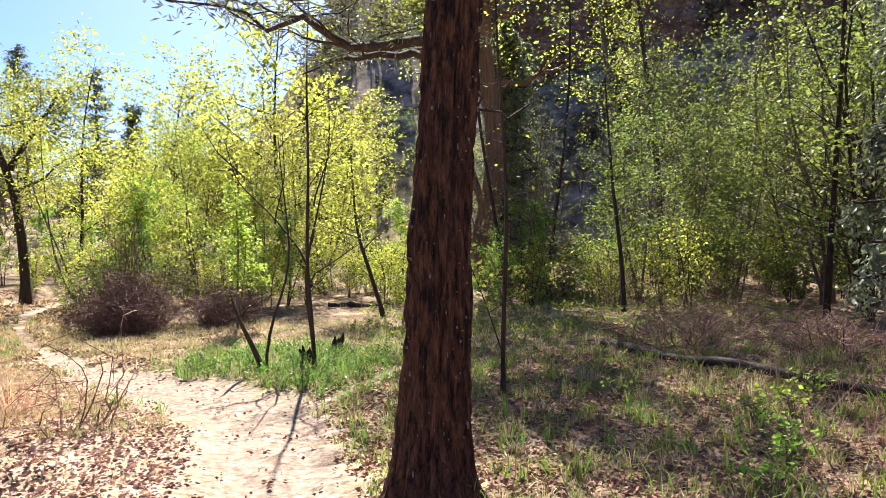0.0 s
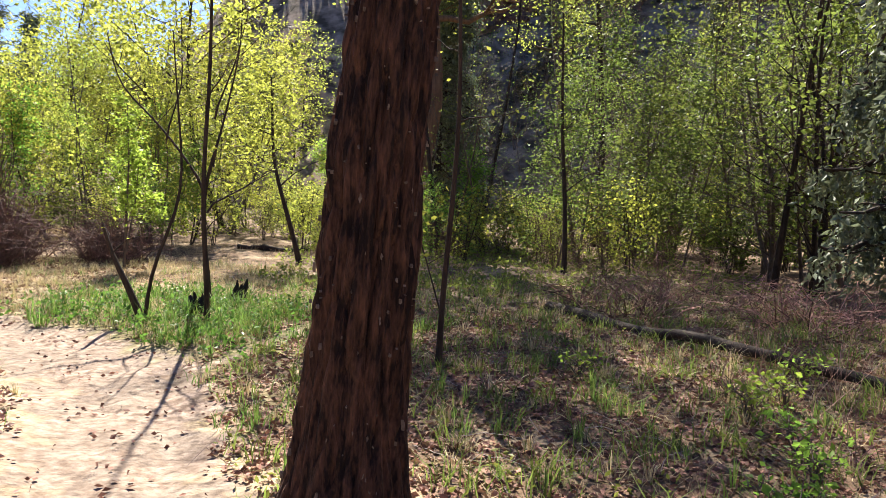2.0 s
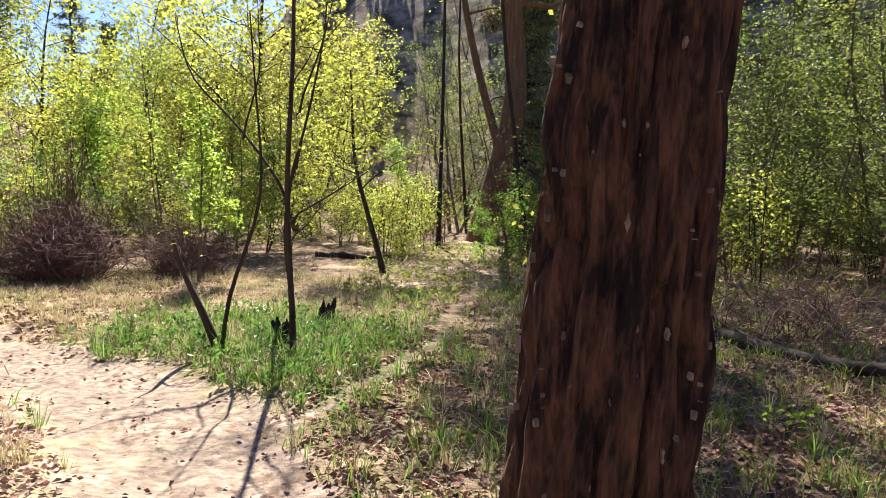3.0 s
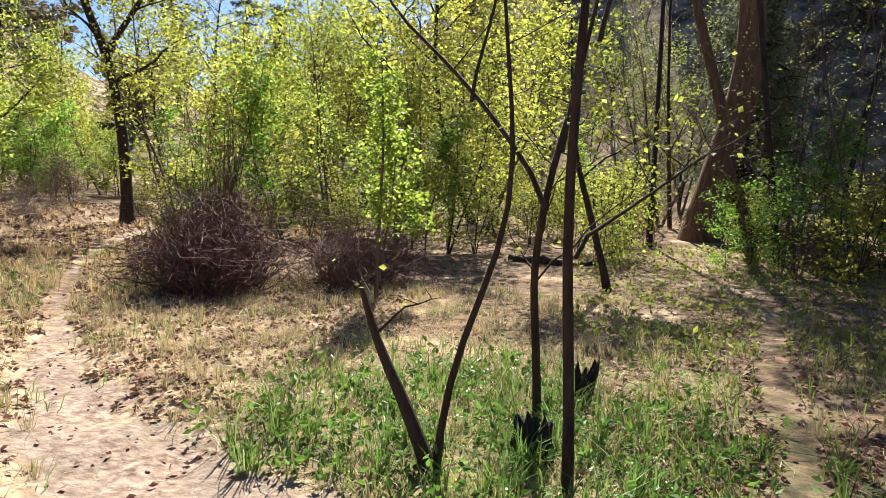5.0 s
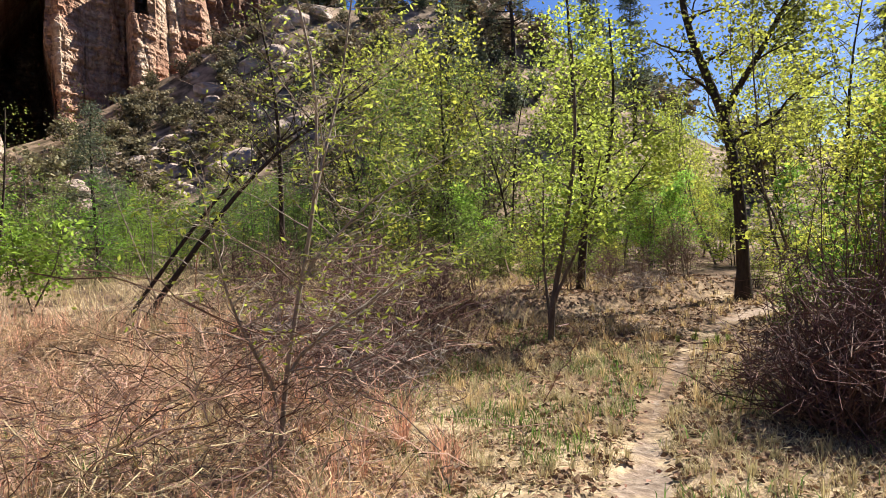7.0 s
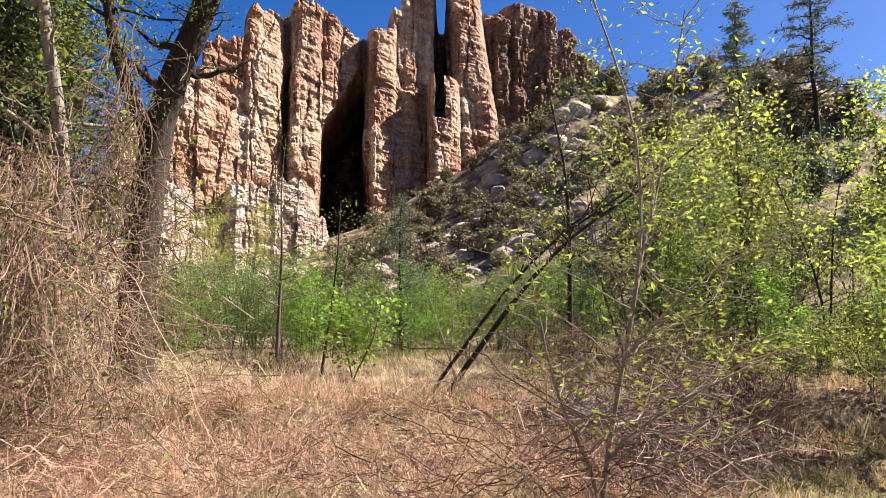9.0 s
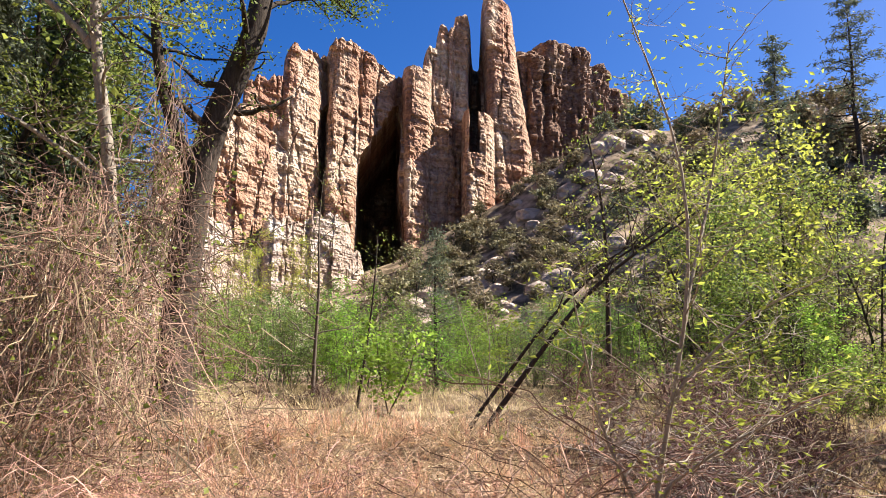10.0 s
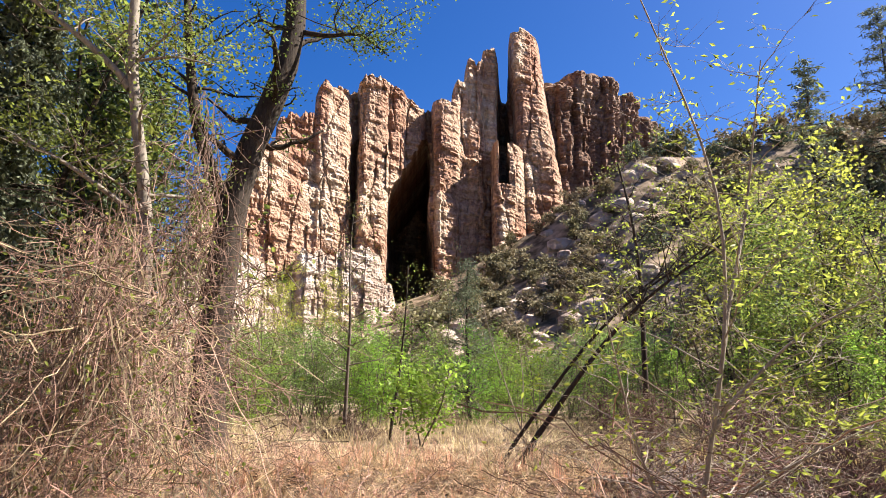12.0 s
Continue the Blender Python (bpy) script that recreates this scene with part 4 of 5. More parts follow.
for k, (ax, ay) in enumerate(HEAPS):
    tangle("brush_heap", ax, ay, ("low heap of tangled tan dry brush", "low heap of tangled dark brown dry brush")[k % 2], 190, (1.2, 1.2), 0.34 + 0.12 * (k % 3), 160 + k, VINE if k % 2 else TWIG_TAN, 0.0034, 0.25, 0, 0.7)
tangle("bare_brush", -7.1, 7.9, "tan tangle of bare brush round the foot of a willow", 300, (1.0, 1.3), 0.9, 65, VINE, 0.004, 0.4, 0, 1.1)
tangle("bare_brush", -8.3, 8.9, "grey-brown tangle of bare twigs behind a willow", 300, (1.2, 1.5), 1.2, 66, TWIG_RED, 0.0035, 0.3, 0, 1.0)
tangle("bare_brush", -9.8, 9.8, "brown tangle of bare twigs in dry grass", 260, (1.2, 1.4), 0.8, 67, VINE, 0.0035, 0.3, 0, 0.9)


def dead_shrub(x, y, label, n, rad, h, seed, material, category="shrub"):
    rng = np.random.RandomState(seed)
    soup, fine = [], []
    for _ in range(n):
        a, d = rng.uniform(0, 6.28), math.sqrt(rng.uniform(0, 1))
        bx, by = math.cos(a) * d * rad * 0.55, math.sin(a) * d * rad * 0.55
        tip = (math.cos(a) * d * rad + rng.normal(0, 0.15), math.sin(a) * d * rad + rng.normal(0, 0.15), h * (1.05 - 0.7 * d * d) * rng.uniform(0.6, 1.2))
        ln = bend(rng, (bx, by, 0), tip, 0.18, 6)
        soup.append(tube(ln, np.linspace(0.008, 0.003, 6), 3))
        for _ in range(3):
            j = rng.randint(2, 6)
            tw = bend(rng, ln[j], ln[j] + rng.normal(0, 0.22, 3) * (1, 1, 0.7), 0.05, 4)
            tw[:, 2] = np.maximum(tw[:, 2], 0.01)
            fine.append(tube(tw, np.linspace(0.004, 0.002, 4), 3))
    ob = holder("dead_shrub", x, y, label, category)
    piece("branchwork", soup, material, ob)
    tagged(piece("fine_twig", fine, material, ob), kind="stuff")
    return ob


dead_shrub(-5.5, 11.85, "dense purple-brown leafless shrub beside the trail", 420, 0.78, 0.95, 71, TWIG_RED)
dead_shrub(-5.9, 12.7, "tall thin purple-brown leafless shrub beside the trail", 150, 0.8, 2.0, 72, TWIG_RED)
dead_shrub(-4.15, 12.75, "dark brown leafless shrub in the shade of saplings", 230, 0.7, 0.75, 73, TWIG_RED)

dead_shrub(-3.05, 5.75, "thin tan leafless bush at the trail's edge", 14, 0.34, 0.85, 78, TWIG_TAN)
dead_shrub(-17.9, 4.9, "dark heap of roots and sticks at a tree's foot", 120, 0.6, 0.4, 79, TWIG_RED, "brush heap")
dead_shrub(-12.2, 16.4, "low heap of grey sticks past the trail's end", 60, 0.8, 0.25, 84, TWIG_GREY, "brush heap")
tree("bare_sapling", -15.6, 8.25, [([(0, 0, 0), (0, -0.3, 0.9), (0, -0.6, 1.8), (0, -0.8, 2.7)], 0.016, 0.006), ([(0, -0.1, 0.3), (0.1, -0.05, 1.2), (0.1, -0.2, 2.4)], 0.013, 0.005), ([(0, 0, 0.1), (0, -0.6, 0.5), (0, -1.0, 0.9)], 0.012, 0.005)],
     "pale bare sapling leaning beside dark trunks", "tree", BARK_PALE, LEAF_YELLOW, count=5, start=0.4, length=0.4, n_leaf=0, seed=85)
for k, (ax, ay) in enumerate(((-8.9, 9.4), (-9.8, 10.2), (-10.8, 9.4), (-11.6, 11.6))):
    dead_shrub(ax, ay, "bare grey-brown brush in dry grass", 110, 0.8, 0.75, 170 + k, TWIG_RED if k % 2 else TWIG_GREY)
dead_shrub(3.2, 9.4, "brown bare brush on shaded ground", 100, 1.1, 0.45, 75, VINE)
dead_shrub(4.3, 10.2, "brown bare brush on shaded ground", 110, 1.3, 0.55, 76, VINE)
dead_shrub(5.2, 8.6, "brown bare brush on shaded ground", 100, 1.1, 0.5, 77, VINE)
for k, (ax, ay, bx, by, r) in enumerate(((2.2, 9.4, 4.0, 5.8, 0.07), (-2.6, 15.2, -1.2, 15.4, 0.07), (-18.6, 4.2, -17.4, 5.1, 0.12))):
    ln = bend(np.random.RandomState(80 + k), (ax, ay, up(ax, ay) + r * 0.5), (bx, by, up(bx, by) + r * 0.5), 0.08, 16)
    log = piece("fallen_log", [tube(ln, np.linspace(r, r * 0.6, 16) * (1 + 0.12 * np.random.RandomState(k).normal(0, 1, 16)), 10)], BARK_DARK, smooth_shade=True)
    tagged(log, "dark fallen log half sunk in leaf litter", "log")

# weeping juniper at the edge of the woods
def juniper(x, y, h, seed):
    """Shaggy juniper: limbs hung with drooping sprays of scale leaves."""
    rng = np.random.RandomState(seed)
    top = holder("juniper", x, y, "shaggy juniper with drooping grey-green foliage in the shade", "conifer")
    line = bend(rng, (0, 0, -0.1), (0.2, 0.1, h), 0.03 * h, 14)
    s, b = limbs(rng, line, 0.17, 54, 0.13, 1.2, -0.2, 5, 0.55)
    piece("trunk", [tube(line, np.linspace(0.19, 0.03, 14), 10)] + s, BARK_DARK, top, smooth_shade=True)
    b = b[b[:, 2] > 0.35]
    tip = pick(rng, b, 2900)
    fall = np.concatenate([rng.normal(0, 0.28, (len(tip), 2)), -np.ones((len(tip), 1))], 1) * rng.uniform(0.2, 0.7, (len(tip), 1))
    k = np.linspace(0, 1, 9)[None, :, None]
    spray = (tip[:, None] + fall[:, None] * k).reshape(-1, 3)
    spray = spray[spray[:, 2] > 0.15]
    piece("crown", [leaves(rng, spray, 0.13, 0.03, 0.22, 1.0)], NEEDLE, top)
    return top


jun = juniper(6.6, 8.8, 8.5, 91)
for ax, ay, turn in ((-13.4, -0.6, 40), (-11.8, -1.6, 150), (-16.5, 0.2, 260)):
    copy_thing(jun, pose(ax, ay, up(ax, ay), 0, 0, turn))["label"] = "dark shaggy juniper behind a tangle of vines"

for ax, ay, turn in ((2.9, 24.0, 75), (1.9, 22.4, 250), (11.0, 22.0, 20), (-18.0, -1.5, 100)):
    copy_thing(jun, pose(ax, ay, up(ax, ay), 0, 0, turn))["label"] = "dark juniper deep in the shaded woods"

# ---- woods behind: a few trees grown once, then set out in numbers ----
def stock(name, seed, label, bark, leaf, h, r, count, length, n_leaf, size, stems=1, spread=0.22, start=0.25, category="tree", wide=0.32, crook=1.0):
    rng = np.random.RandomState(seed)
    ss = []
    for k in range(stems):
        a = rng.uniform(0, 6.28)
        s = (0.2 * h if stems > 1 else 0.1 * h) * crook
        e = np.array([math.cos(a) * s, math.sin(a) * s, h * rng.uniform(0.8, 1.05)])
        ss.append((bend(rng, (0.03 * k, 0.02 * k, 0), e, 0.085 * h * crook, 7), r * rng.uniform(0.7, 1.0), 0.006))
    return tree(name, 0, 0, ss, label, category, bark, leaf, count, start, length, 0.6, 4, n_leaf, size, spread, seed=seed, wide=wide, sides=5 if h > 4 else 4, lite=True)


def plant(src, x, y, rng, lo=0.8, hi=1.25, group=""):
    s = rng.uniform(lo, hi)
    src.scale = (s, s, s * rng.uniform(0.9, 1.1))
    ob = copy_thing(src, pose(x, y, up(x, y) - 0.03, 0, 0, rng.uniform(0, 360)))
    if group:
        ob["group"] = group
    return ob


STOCK = [stock("sapling", 101, "slender sapling full of yellow-green spring leaves", BARK_GREY, LEAF_YELLOW, 5.0, 0.034, 16, 1.4, 3200, 0.08, 1, 0.36, 0.1),
         stock("sapling", 102, "many-stemmed sapling with yellow-green spring leaves", BARK_DARK, LEAF_YELLOW, 3.9, 0.026, 10, 1.2, 3200, 0.08, 2, 0.36, 0.06),
         stock("sapling", 103, "leafy green sapling in the woods", BARK_GREY, LEAF_GREEN, 3.2, 0.024, 10, 1.0, 3000, 0.08, 2, 0.3, 0.05),
         stock("woodland_tree", 104, "tall leafy tree in the woods", BARK_DARK, LEAF_YELLOW, 8.5, 0.10, 24, 2.3, 2100, 0.15, 1, 0.6, 0.2),
         stock("sapling", 111, "wispy sapling with thin yellow-green leaves", BARK_GREY, LEAF_YELLOW, 5.8, 0.034, 14, 1.3, 2300, 0.075, 2, 0.3, 0.12),
         stock("sapling", 116, "fine-leaved green sapling in the shade", BARK_GREY, LEAF_FINE, 5.4, 0.03, 15, 1.5, 3200, 0.08, 1, 0.42, 0.05)]
# added shade caster: slim trunk, leafy crown held above the view
SHADE_CANOPY = stock("canopy_tree", 115, "tall slim tree with a high unseen crown, added to shade the ground", BARK_DARK, LEAF_OLIVE, 13.5, 0.07, 30, 3.0, 3600, 0.15, 1, 0.6, 0.56, crook=0.4)
OLIVE = [stock("understory_tree", 105, "shaded olive-green tree in the woods", BARK_DARK, LEAF_OLIVE, 6.5, 0.055, 20, 1.7, 2600, 0.09, 2, 0.45, 0.04),
         stock("understory_tree", 106, "bare grey understory tree", BARK_GREY, LEAF_OLIVE, 6.0, 0.05, 24, 1.4, 450, 0.07, 2, 0.2, 0.08)]
WILLOW = [stock("thicket_willow", 107, "soft green willow bush in a thicket", BARK_GREY, LEAF_WILLOW, 3.0, 0.016, 8, 0.9, 1400, 0.10, 4, 0.24, 0.05, "shrub", 0.16),
          stock("thicket_willow", 108, "soft green willow bush in a thicket", BARK_GREY, LEAF_GREEN, 2.2, 0.014, 7, 0.8, 1300, 0.09, 3, 0.24, 0.05, "shrub", 0.18)]
BUSH = [stock("bush", 112, "low leafy bush under the trees", BARK_DARK, LEAF_YELLOW, 1.3, 0.012, 7, 0.65, 900, 0.06, 4, 0.18, 0.05, "shrub"),
        stock("bush", 113, "low olive bush under the trees", BARK_DARK, LEAF_OLIVE, 1.1, 0.012, 7, 0.65, 900, 0.06, 4, 0.18, 0.05, "shrub"),
        stock("bush", 114, "low bare twiggy bush under the trees", TWIG_RED, LEAF_OLIVE, 1.0, 0.010, 14, 0.6, 60, 0.06, 5, 0.1, 0.05, "shrub")]
SHRUBS = [stock("hillside_shrub", 109, "low grey-olive shrub on a stony slope", BARK_DARK, SCRUB, 1.5, 0.03, 5, 0.9, 520, 0.24, 4, 0.30, 0.03, "shrub"),
          stock("juniper_bush", 117, "dark green juniper bush on a stony slope", BARK_DARK, NEEDLE, 1.8, 0.04, 7, 0.8, 900, 0.2, 4, 0.34, 0.03, "shrub"),
          stock("hillside_shrub", 110, "low rusty-olive shrub on a stony slope", BARK_DARK, SCRUB, 1.2, 0.03, 5, 0.9, 480, 0.22, 4, 0.30, 0.03, "shrub")]
rng = np.random.RandomState(7)


def spot(yaw, r):
    return VALLEY[0] - r * math.sin(radians(yaw)), VALLEY[1] + r * math.cos(radians(yaw))


def wood_band(kinds, yaw0, yaw1, r0, r1, n, lo, hi, group, clear=0.9):
    for _ in range(n):
        for _try in range(20):
            x, y = spot(rng.uniform(yaw0, yaw1), rng.uniform(r0, r1))
            if trail_mask(np.array([x]), np.array([y]))[0] < 0.05 and math.hypot(x + 11, y - 17.9) > clear and not (9 < y < 21 and abs(x + 1.27 - 0.134 * (y - 4.54)) < 0.75):
                break
        plant(kinds[rng.randint(len(kinds))], x, y, rng, lo, hi, group)


EDGE = STOCK[:3] + STOCK[4:5]
wood_band(EDGE, 1, 20, 8.8, 14, 9, 0.6, 0.95, "saplings in the woods")
wood_band(EDGE, 20, 32, 9.5, 15, 7, 0.7, 1.0, "saplings in the woods")
wood_band(STOCK[:5], -3, 31, 15, 26, 22, 0.85, 1.2, "trees in the woods")
wood_band(EDGE, 31, 50, 19, 30, 12, 0.7, 1.0, "saplings in the woods")
wood_band(STOCK[3:4] + OLIVE, -12, 50, 26, 44, 36, 0.8, 1.2, "trees in the woods")
wood_band(STOCK[5:] + OLIVE[1:], -46, -30, 10, 14, 7, 0.8, 1.1, "shaded trees")
wood_band(OLIVE[1:] + STOCK[5:] + STOCK[2:3], -30, -12, 11, 14, 4, 0.6, 0.9, "shaded trees")
wood_band(STOCK[5:] + OLIVE, -64, -40, 11, 19, 13, 0.9, 1.25, "saplings in the woods")
wood_band(STOCK[5:] + OLIVE[1:] + STOCK[:1], -44, -8, 16, 24, 9, 0.8, 1.1, "trees in the woods")
wood_band(OLIVE[1:], -25, -6, 15, 24, 9, 0.8, 1.1, "shaded trees")
wood_band(OLIVE[1:] + OLIVE, -55, -5, 26, 42, 30, 0.9, 1.4, "shaded trees")
# added trees whose unseen crowns dapple the ground nearer the trail with shade
for x, y in ((2.7, 18.2), (0.6, 23.0), (6.6, 11.8), (1.6, 17.0), (-0.3, 18.4)):
    plant(SHADE_CANOPY, x, y, rng, 0.9, 1.05, "trees in the woods")
for yaw, r in ((60.5, 23), (64.5, 26), (57, 21)):
    plant(STOCK[3], *spot(yaw, r), rng, 0.85, 1.0, "saplings below the ridge")
for yaw, r in ((99, 43), (101, 39), (103, 42), (105, 40), (106.5, 38), (95.5, 38), (100, 37)):
    plant(STOCK[4], *spot(yaw, r), rng, 0.9, 1.2, "saplings below the cliff")
for yaw, r in ((65.5, 15), (60, 15.5)):
    plant(STOCK[5], *spot(yaw, r), rng, 0.85, 1.0, "saplings below the ridge")
wood_band(STOCK[2:3] + STOCK[5:] + OLIVE, 51, 68, 13.5, 24, 10, 0.8, 1.15, "saplings below the ridge")
wood_band(WILLOW + STOCK[2:3], 40, 72, 17, 28, 24, 0.6, 1.1, "thicket")
wood_band(WILLOW, 70, 106, 17.5, 28, 84, 0.65, 1.1, "thicket")
wood_band(WILLOW, 94, 107, 19, 28, 24, 0.75, 1.1, "thicket")
wood_band(BUSH[1:] + OLIVE[1:], 72, 92, 19, 29, 16, 0.6, 0.95, "thicket")
wood_band(OLIVE[:1] + STOCK[5:], 111, 132, 12, 24, 22, 1.2, 1.8, "shaded trees")
wood_band(BUSH[:1] + BUSH, -50, -10, 9, 17, 60, 0.6, 1.2, "bushes under the trees")
wood_band(BUSH[1:2] + OLIVE[1:], -60, -32, 12, 18, 24, 0.7, 1.2, "bushes under the trees")
wood_band(BUSH[:2], -10, 34, 9.5, 24, 60, 0.5, 1.1, "bushes under the trees")
wood_band(BUSH, 34, 66, 14, 26, 52, 0.6, 1.3, "bushes under the trees")
wood_band(OLIVE, 40, 62, 18, 28, 9, 0.7, 1.0, "shaded trees")
for k, (yaw, r, h) in enumerate(((59, 42, 17), (53.5, 52, 19), (32, 50, 15), (27, 55, 14), (47, 45, 13), (44, 50, 15), (118, 17, 9), (125, 15, 8), (112, 19, 9), (24, 38, 11))):
    x, y = spot(yaw, r)
    conifer("pine_tree", x, y, h * (1 if r < 30 else 0.75), 0.2, "tall dark pine rising over the woods", 120 + k, "tall pines", 3200, 0.15 * h, 0.25, 0.1, None, 0.36 if r > 30 else 0.22, 0.11)
for k in range(60):
    x, y = spot(rng.uniform(-40, 56), rng.uniform(38, 76))
    plant(SHRUBS[2 * rng.randint(2)], x, y, rng, 1.3, 2.8, "shrubs on the slope")
for k in range(60):
    x, y = spot(rng.uniform(44, 73), rng.uniform(44, 78))
    plant(SHRUBS[1], x, y, rng, 0.5, 1.4, "junipers on the slope")
for k in range(225):
    yaw, r = (rng.uniform(54, 84) if k % 3 else rng.uniform(74, 96)), rng.uniform(31, 74)
    if yaw > 84 and r > 50:
        r = rng.uniform(31, 50)
    x, y = spot(yaw, r)
    plant(SHRUBS[2 * rng.randint(2)], x, y, rng, 0.5, 1.9 if yaw < 70 else 1.15, "shrubs on the slope")


def boulder(seed):
    bm = bmesh.new()
    bmesh.ops.create_icosphere(bm, subdivisions=2, radius=0.5)
    for v in bm.verts:
        d = noise.voronoi(v.co * 1.8 + Vector((seed, 0, 0)))[0]
        v.co *= 0.75 + 0.6 * (d[1] - d[0]) + 0.15 * noise.noise(v.co * 5 + Vector((seed, 1, 0)))
        v.co.z *= 0.7
    me = bpy.data.meshes.new("boulder")
    bm.to_mesh(me)
    bm.free()
    me.materials.append(ROCK_PALE)
    return tagged(new("boulder", me), "pale angular boulder on the stony slope", "boulder", "boulders on the slope")


ROCKS = [boulder(k * 7.0) for k in range(3)]
for k in range(200):
    yaw, r = rng.uniform(56, 104), rng.uniform(36, 66)
    if yaw > 80 and r > 50:
        r = rng.uniform(36, 50)
    x, y = spot(yaw, r)
    plant(ROCKS[k % 3], x, y, rng, 0.6, 2.6)
for k in range(46):
    x, y = spot(rng.uniform(83, 93), rng.uniform(38, 56))
    plant(ROCKS[k % 3] if k % 2 else SHRUBS[2 * (k % 4 == 0)], x, y, rng, 0.6, 1.5)
for k, src in enumerate(ROCKS):
    x, y = spot(64 + 6 * k, 40)
    src.matrix_world = pose(x, y, up(x, y))
for src in STOCK + [SHADE_CANOPY] + OLIVE + WILLOW + BUSH + SHRUBS:
    x, y = spot(rng.uniform(-150, -100), rng.uniform(25, 35))
    src.matrix_world = pose(x, y, up(x, y) - 0.03)


# ---- grass, brush and litter ----

def scatter(n, x0, x1, y0, y1, keep, seed):
    r = np.random.RandomState(seed)
    x, y = r.uniform(x0, x1, n), r.uniform(y0, y1, n)
    k = r.uniform(0, 1, n) < keep(x, y)
    return r, x[k], y[k]


def off_trail(x, y, edge=0.45):
    worn, fray = 1 - 0.3 * smooth(7.4, 8.6, y), 0.16 * ripple(x, y, 0.55, 71) + 0.12 * ripple(x, y, 0.2, 72)
    return fray + np.maximum(trail_mask(x, y) * worn, trail_mask(x, y, SIDE_TRAIL) * 0.8) < edge


def clumps(x, y, size, seed, level=0.0):
    return np.clip((ripple(x, y, size, seed) - level) * 4 + 0.5, 0, 1)


def grass(name, label, n, box, keep, tall, width, lean, material, seed):
    r, x, y = scatter(n, *box, keep, seed)
    ob = piece(name, [blades(r, x, y, land(x, y), tall, width, lean, name == "dry_grass")], material)
    return tagged(ob, label, "grass", kind="stuff")


grass("green_grass", "lush green grass round stumps and saplings", 6000, (-4, 0, 6.2, 10.6), lambda x, y: smooth(0.4, 0.7, green_mask(x, y)) * off_trail(x, y, 0.5) * (0.15 + 0.85 * clumps(x, y, 0.6, 21)), 0.19, 0.0048, 0.6, GRASS, 201)
grass("green_grass", "green grass tufts among leaf litter", 27000, (-1.2, 6, 3.4, 12), lambda x, y: off_trail(x, y) * clumps(x, y, 0.7, 22, 0.08) * 0.9, 0.15, 0.0045, 0.8, GRASS, 202)
grass("green_grass", "thin green grass along the trail", 20000, (-9, -0.5, 5, 13), lambda x, y: off_trail(x, y, 0.6) * clumps(x, y, 1.6, 23, 0.25) * 0.6, 0.10, 0.004, 0.6, GRASS, 203)
grass("dry_grass", "pale dry grass on the valley floor", 60000, (-12, 6, 2, 17), lambda x, y: off_trail(x, y, 0.42) * (0.15 + 0.6 * clumps(x, y, 1.2, 24)), 0.09, 0.003, 0.9, STRAW, 204)
grass("dry_grass", "short pale dry grass beside the trail", 60000, (-9.5, -1.2, 6, 12.8), lambda x, y: off_trail(x, y, 0.5) * (0.15 + 0.85 * clumps(x, y, 0.5, 27)), 0.065, 0.003, 1.0, STRAW, 207)
grass("dry_grass", "tall reddish dry grass and stalks", 24000, (-14, -3.6, -3, 8.5), lambda x, y: off_trail(x, y, 0.2) * (0.25 + 0.75 * clumps(x, y, 1.4, 25)) * (x + 0.9 * (y - 6.5) < -3.9), 0.26, 0.003, 1.0, STRAW_RED, 205)
grass("dry_grass", "pale dry grass below the cliffs", 26000, (-24, -10, -4, 14), lambda x, y: 0.12 + 0.88 * clumps(x, y, 1.6, 26, 0.1), 0.34, 0.006, 0.8, STRAW, 206)


def tussocks(name, label, n, box, keep, per, tall, width, material, seed):
    """Tufts of grass: blades that fan out of one root."""
    r, x, y = scatter(n, *box, keep, seed)
    if not len(x):
        return None
    big = r.uniform(0.5, 1.4, len(x))
    x, y, big = np.repeat(x, per), np.repeat(y, per), np.repeat(big, per)
    a, out = r.uniform(0, 6.28, len(x)), np.abs(r.normal(0, 1, len(x)))
    x, y = x + np.cos(a) * out * 0.035 * big, y + np.sin(a) * out * 0.035 * big
    h, w = tall * big * r.uniform(0.35, 1.1, len(x)), width * r.uniform(0.6, 1.3, len(x))
    l = h * (0.25 + 0.45 * out)
    z, sx, sy = land(x, y), -np.sin(a) * w, np.cos(a) * w
    lx, ly, h = np.cos(a) * l, np.sin(a) * l, h * np.clip(1.05 - 0.28 * out, 0.25, 1)
    v = np.stack([np.stack([x - sx, y - sy, z - 0.01], 1), np.stack([x + sx, y + sy, z - 0.01], 1),
                  np.stack([x + sx * 0.8 + lx * 0.4, y + sy * 0.8 + ly * 0.4, z + h * 0.75], 1), np.stack([x - sx * 0.8 + lx * 0.4, y - sy * 0.8 + ly * 0.4, z + h * 0.75], 1),
                  np.stack([x + sx * 0.1 + lx, y + sy * 0.1 + ly, z + h], 1), np.stack([x - sx * 0.1 + lx, y - sy * 0.1 + ly, z + h], 1)], 1).reshape(-1, 3)
    k = np.arange(len(x))[:, None] * 6
    q = np.concatenate([k + np.array([[0, 1, 2, 3]]), k + np.array([[3, 2, 4, 5]])])
    return tagged(piece(name, [(v, q)], material), label, "grass", kind="stuff")


BRUSHY = lambda x, y: off_trail(x, y, 0.2) * (x + 0.9 * (y - 6.5) < -4.0)
tussocks("dry_grass", "pale blond grass tufts beside the trail", 2600, (-9, -0.9, 5.5, 13), lambda x, y: off_trail(x, y, 0.5) * (0.1 + 0.9 * clumps(x, y, 0.9, 61)), 22, 0.12, 0.0028, STRAW, 261)
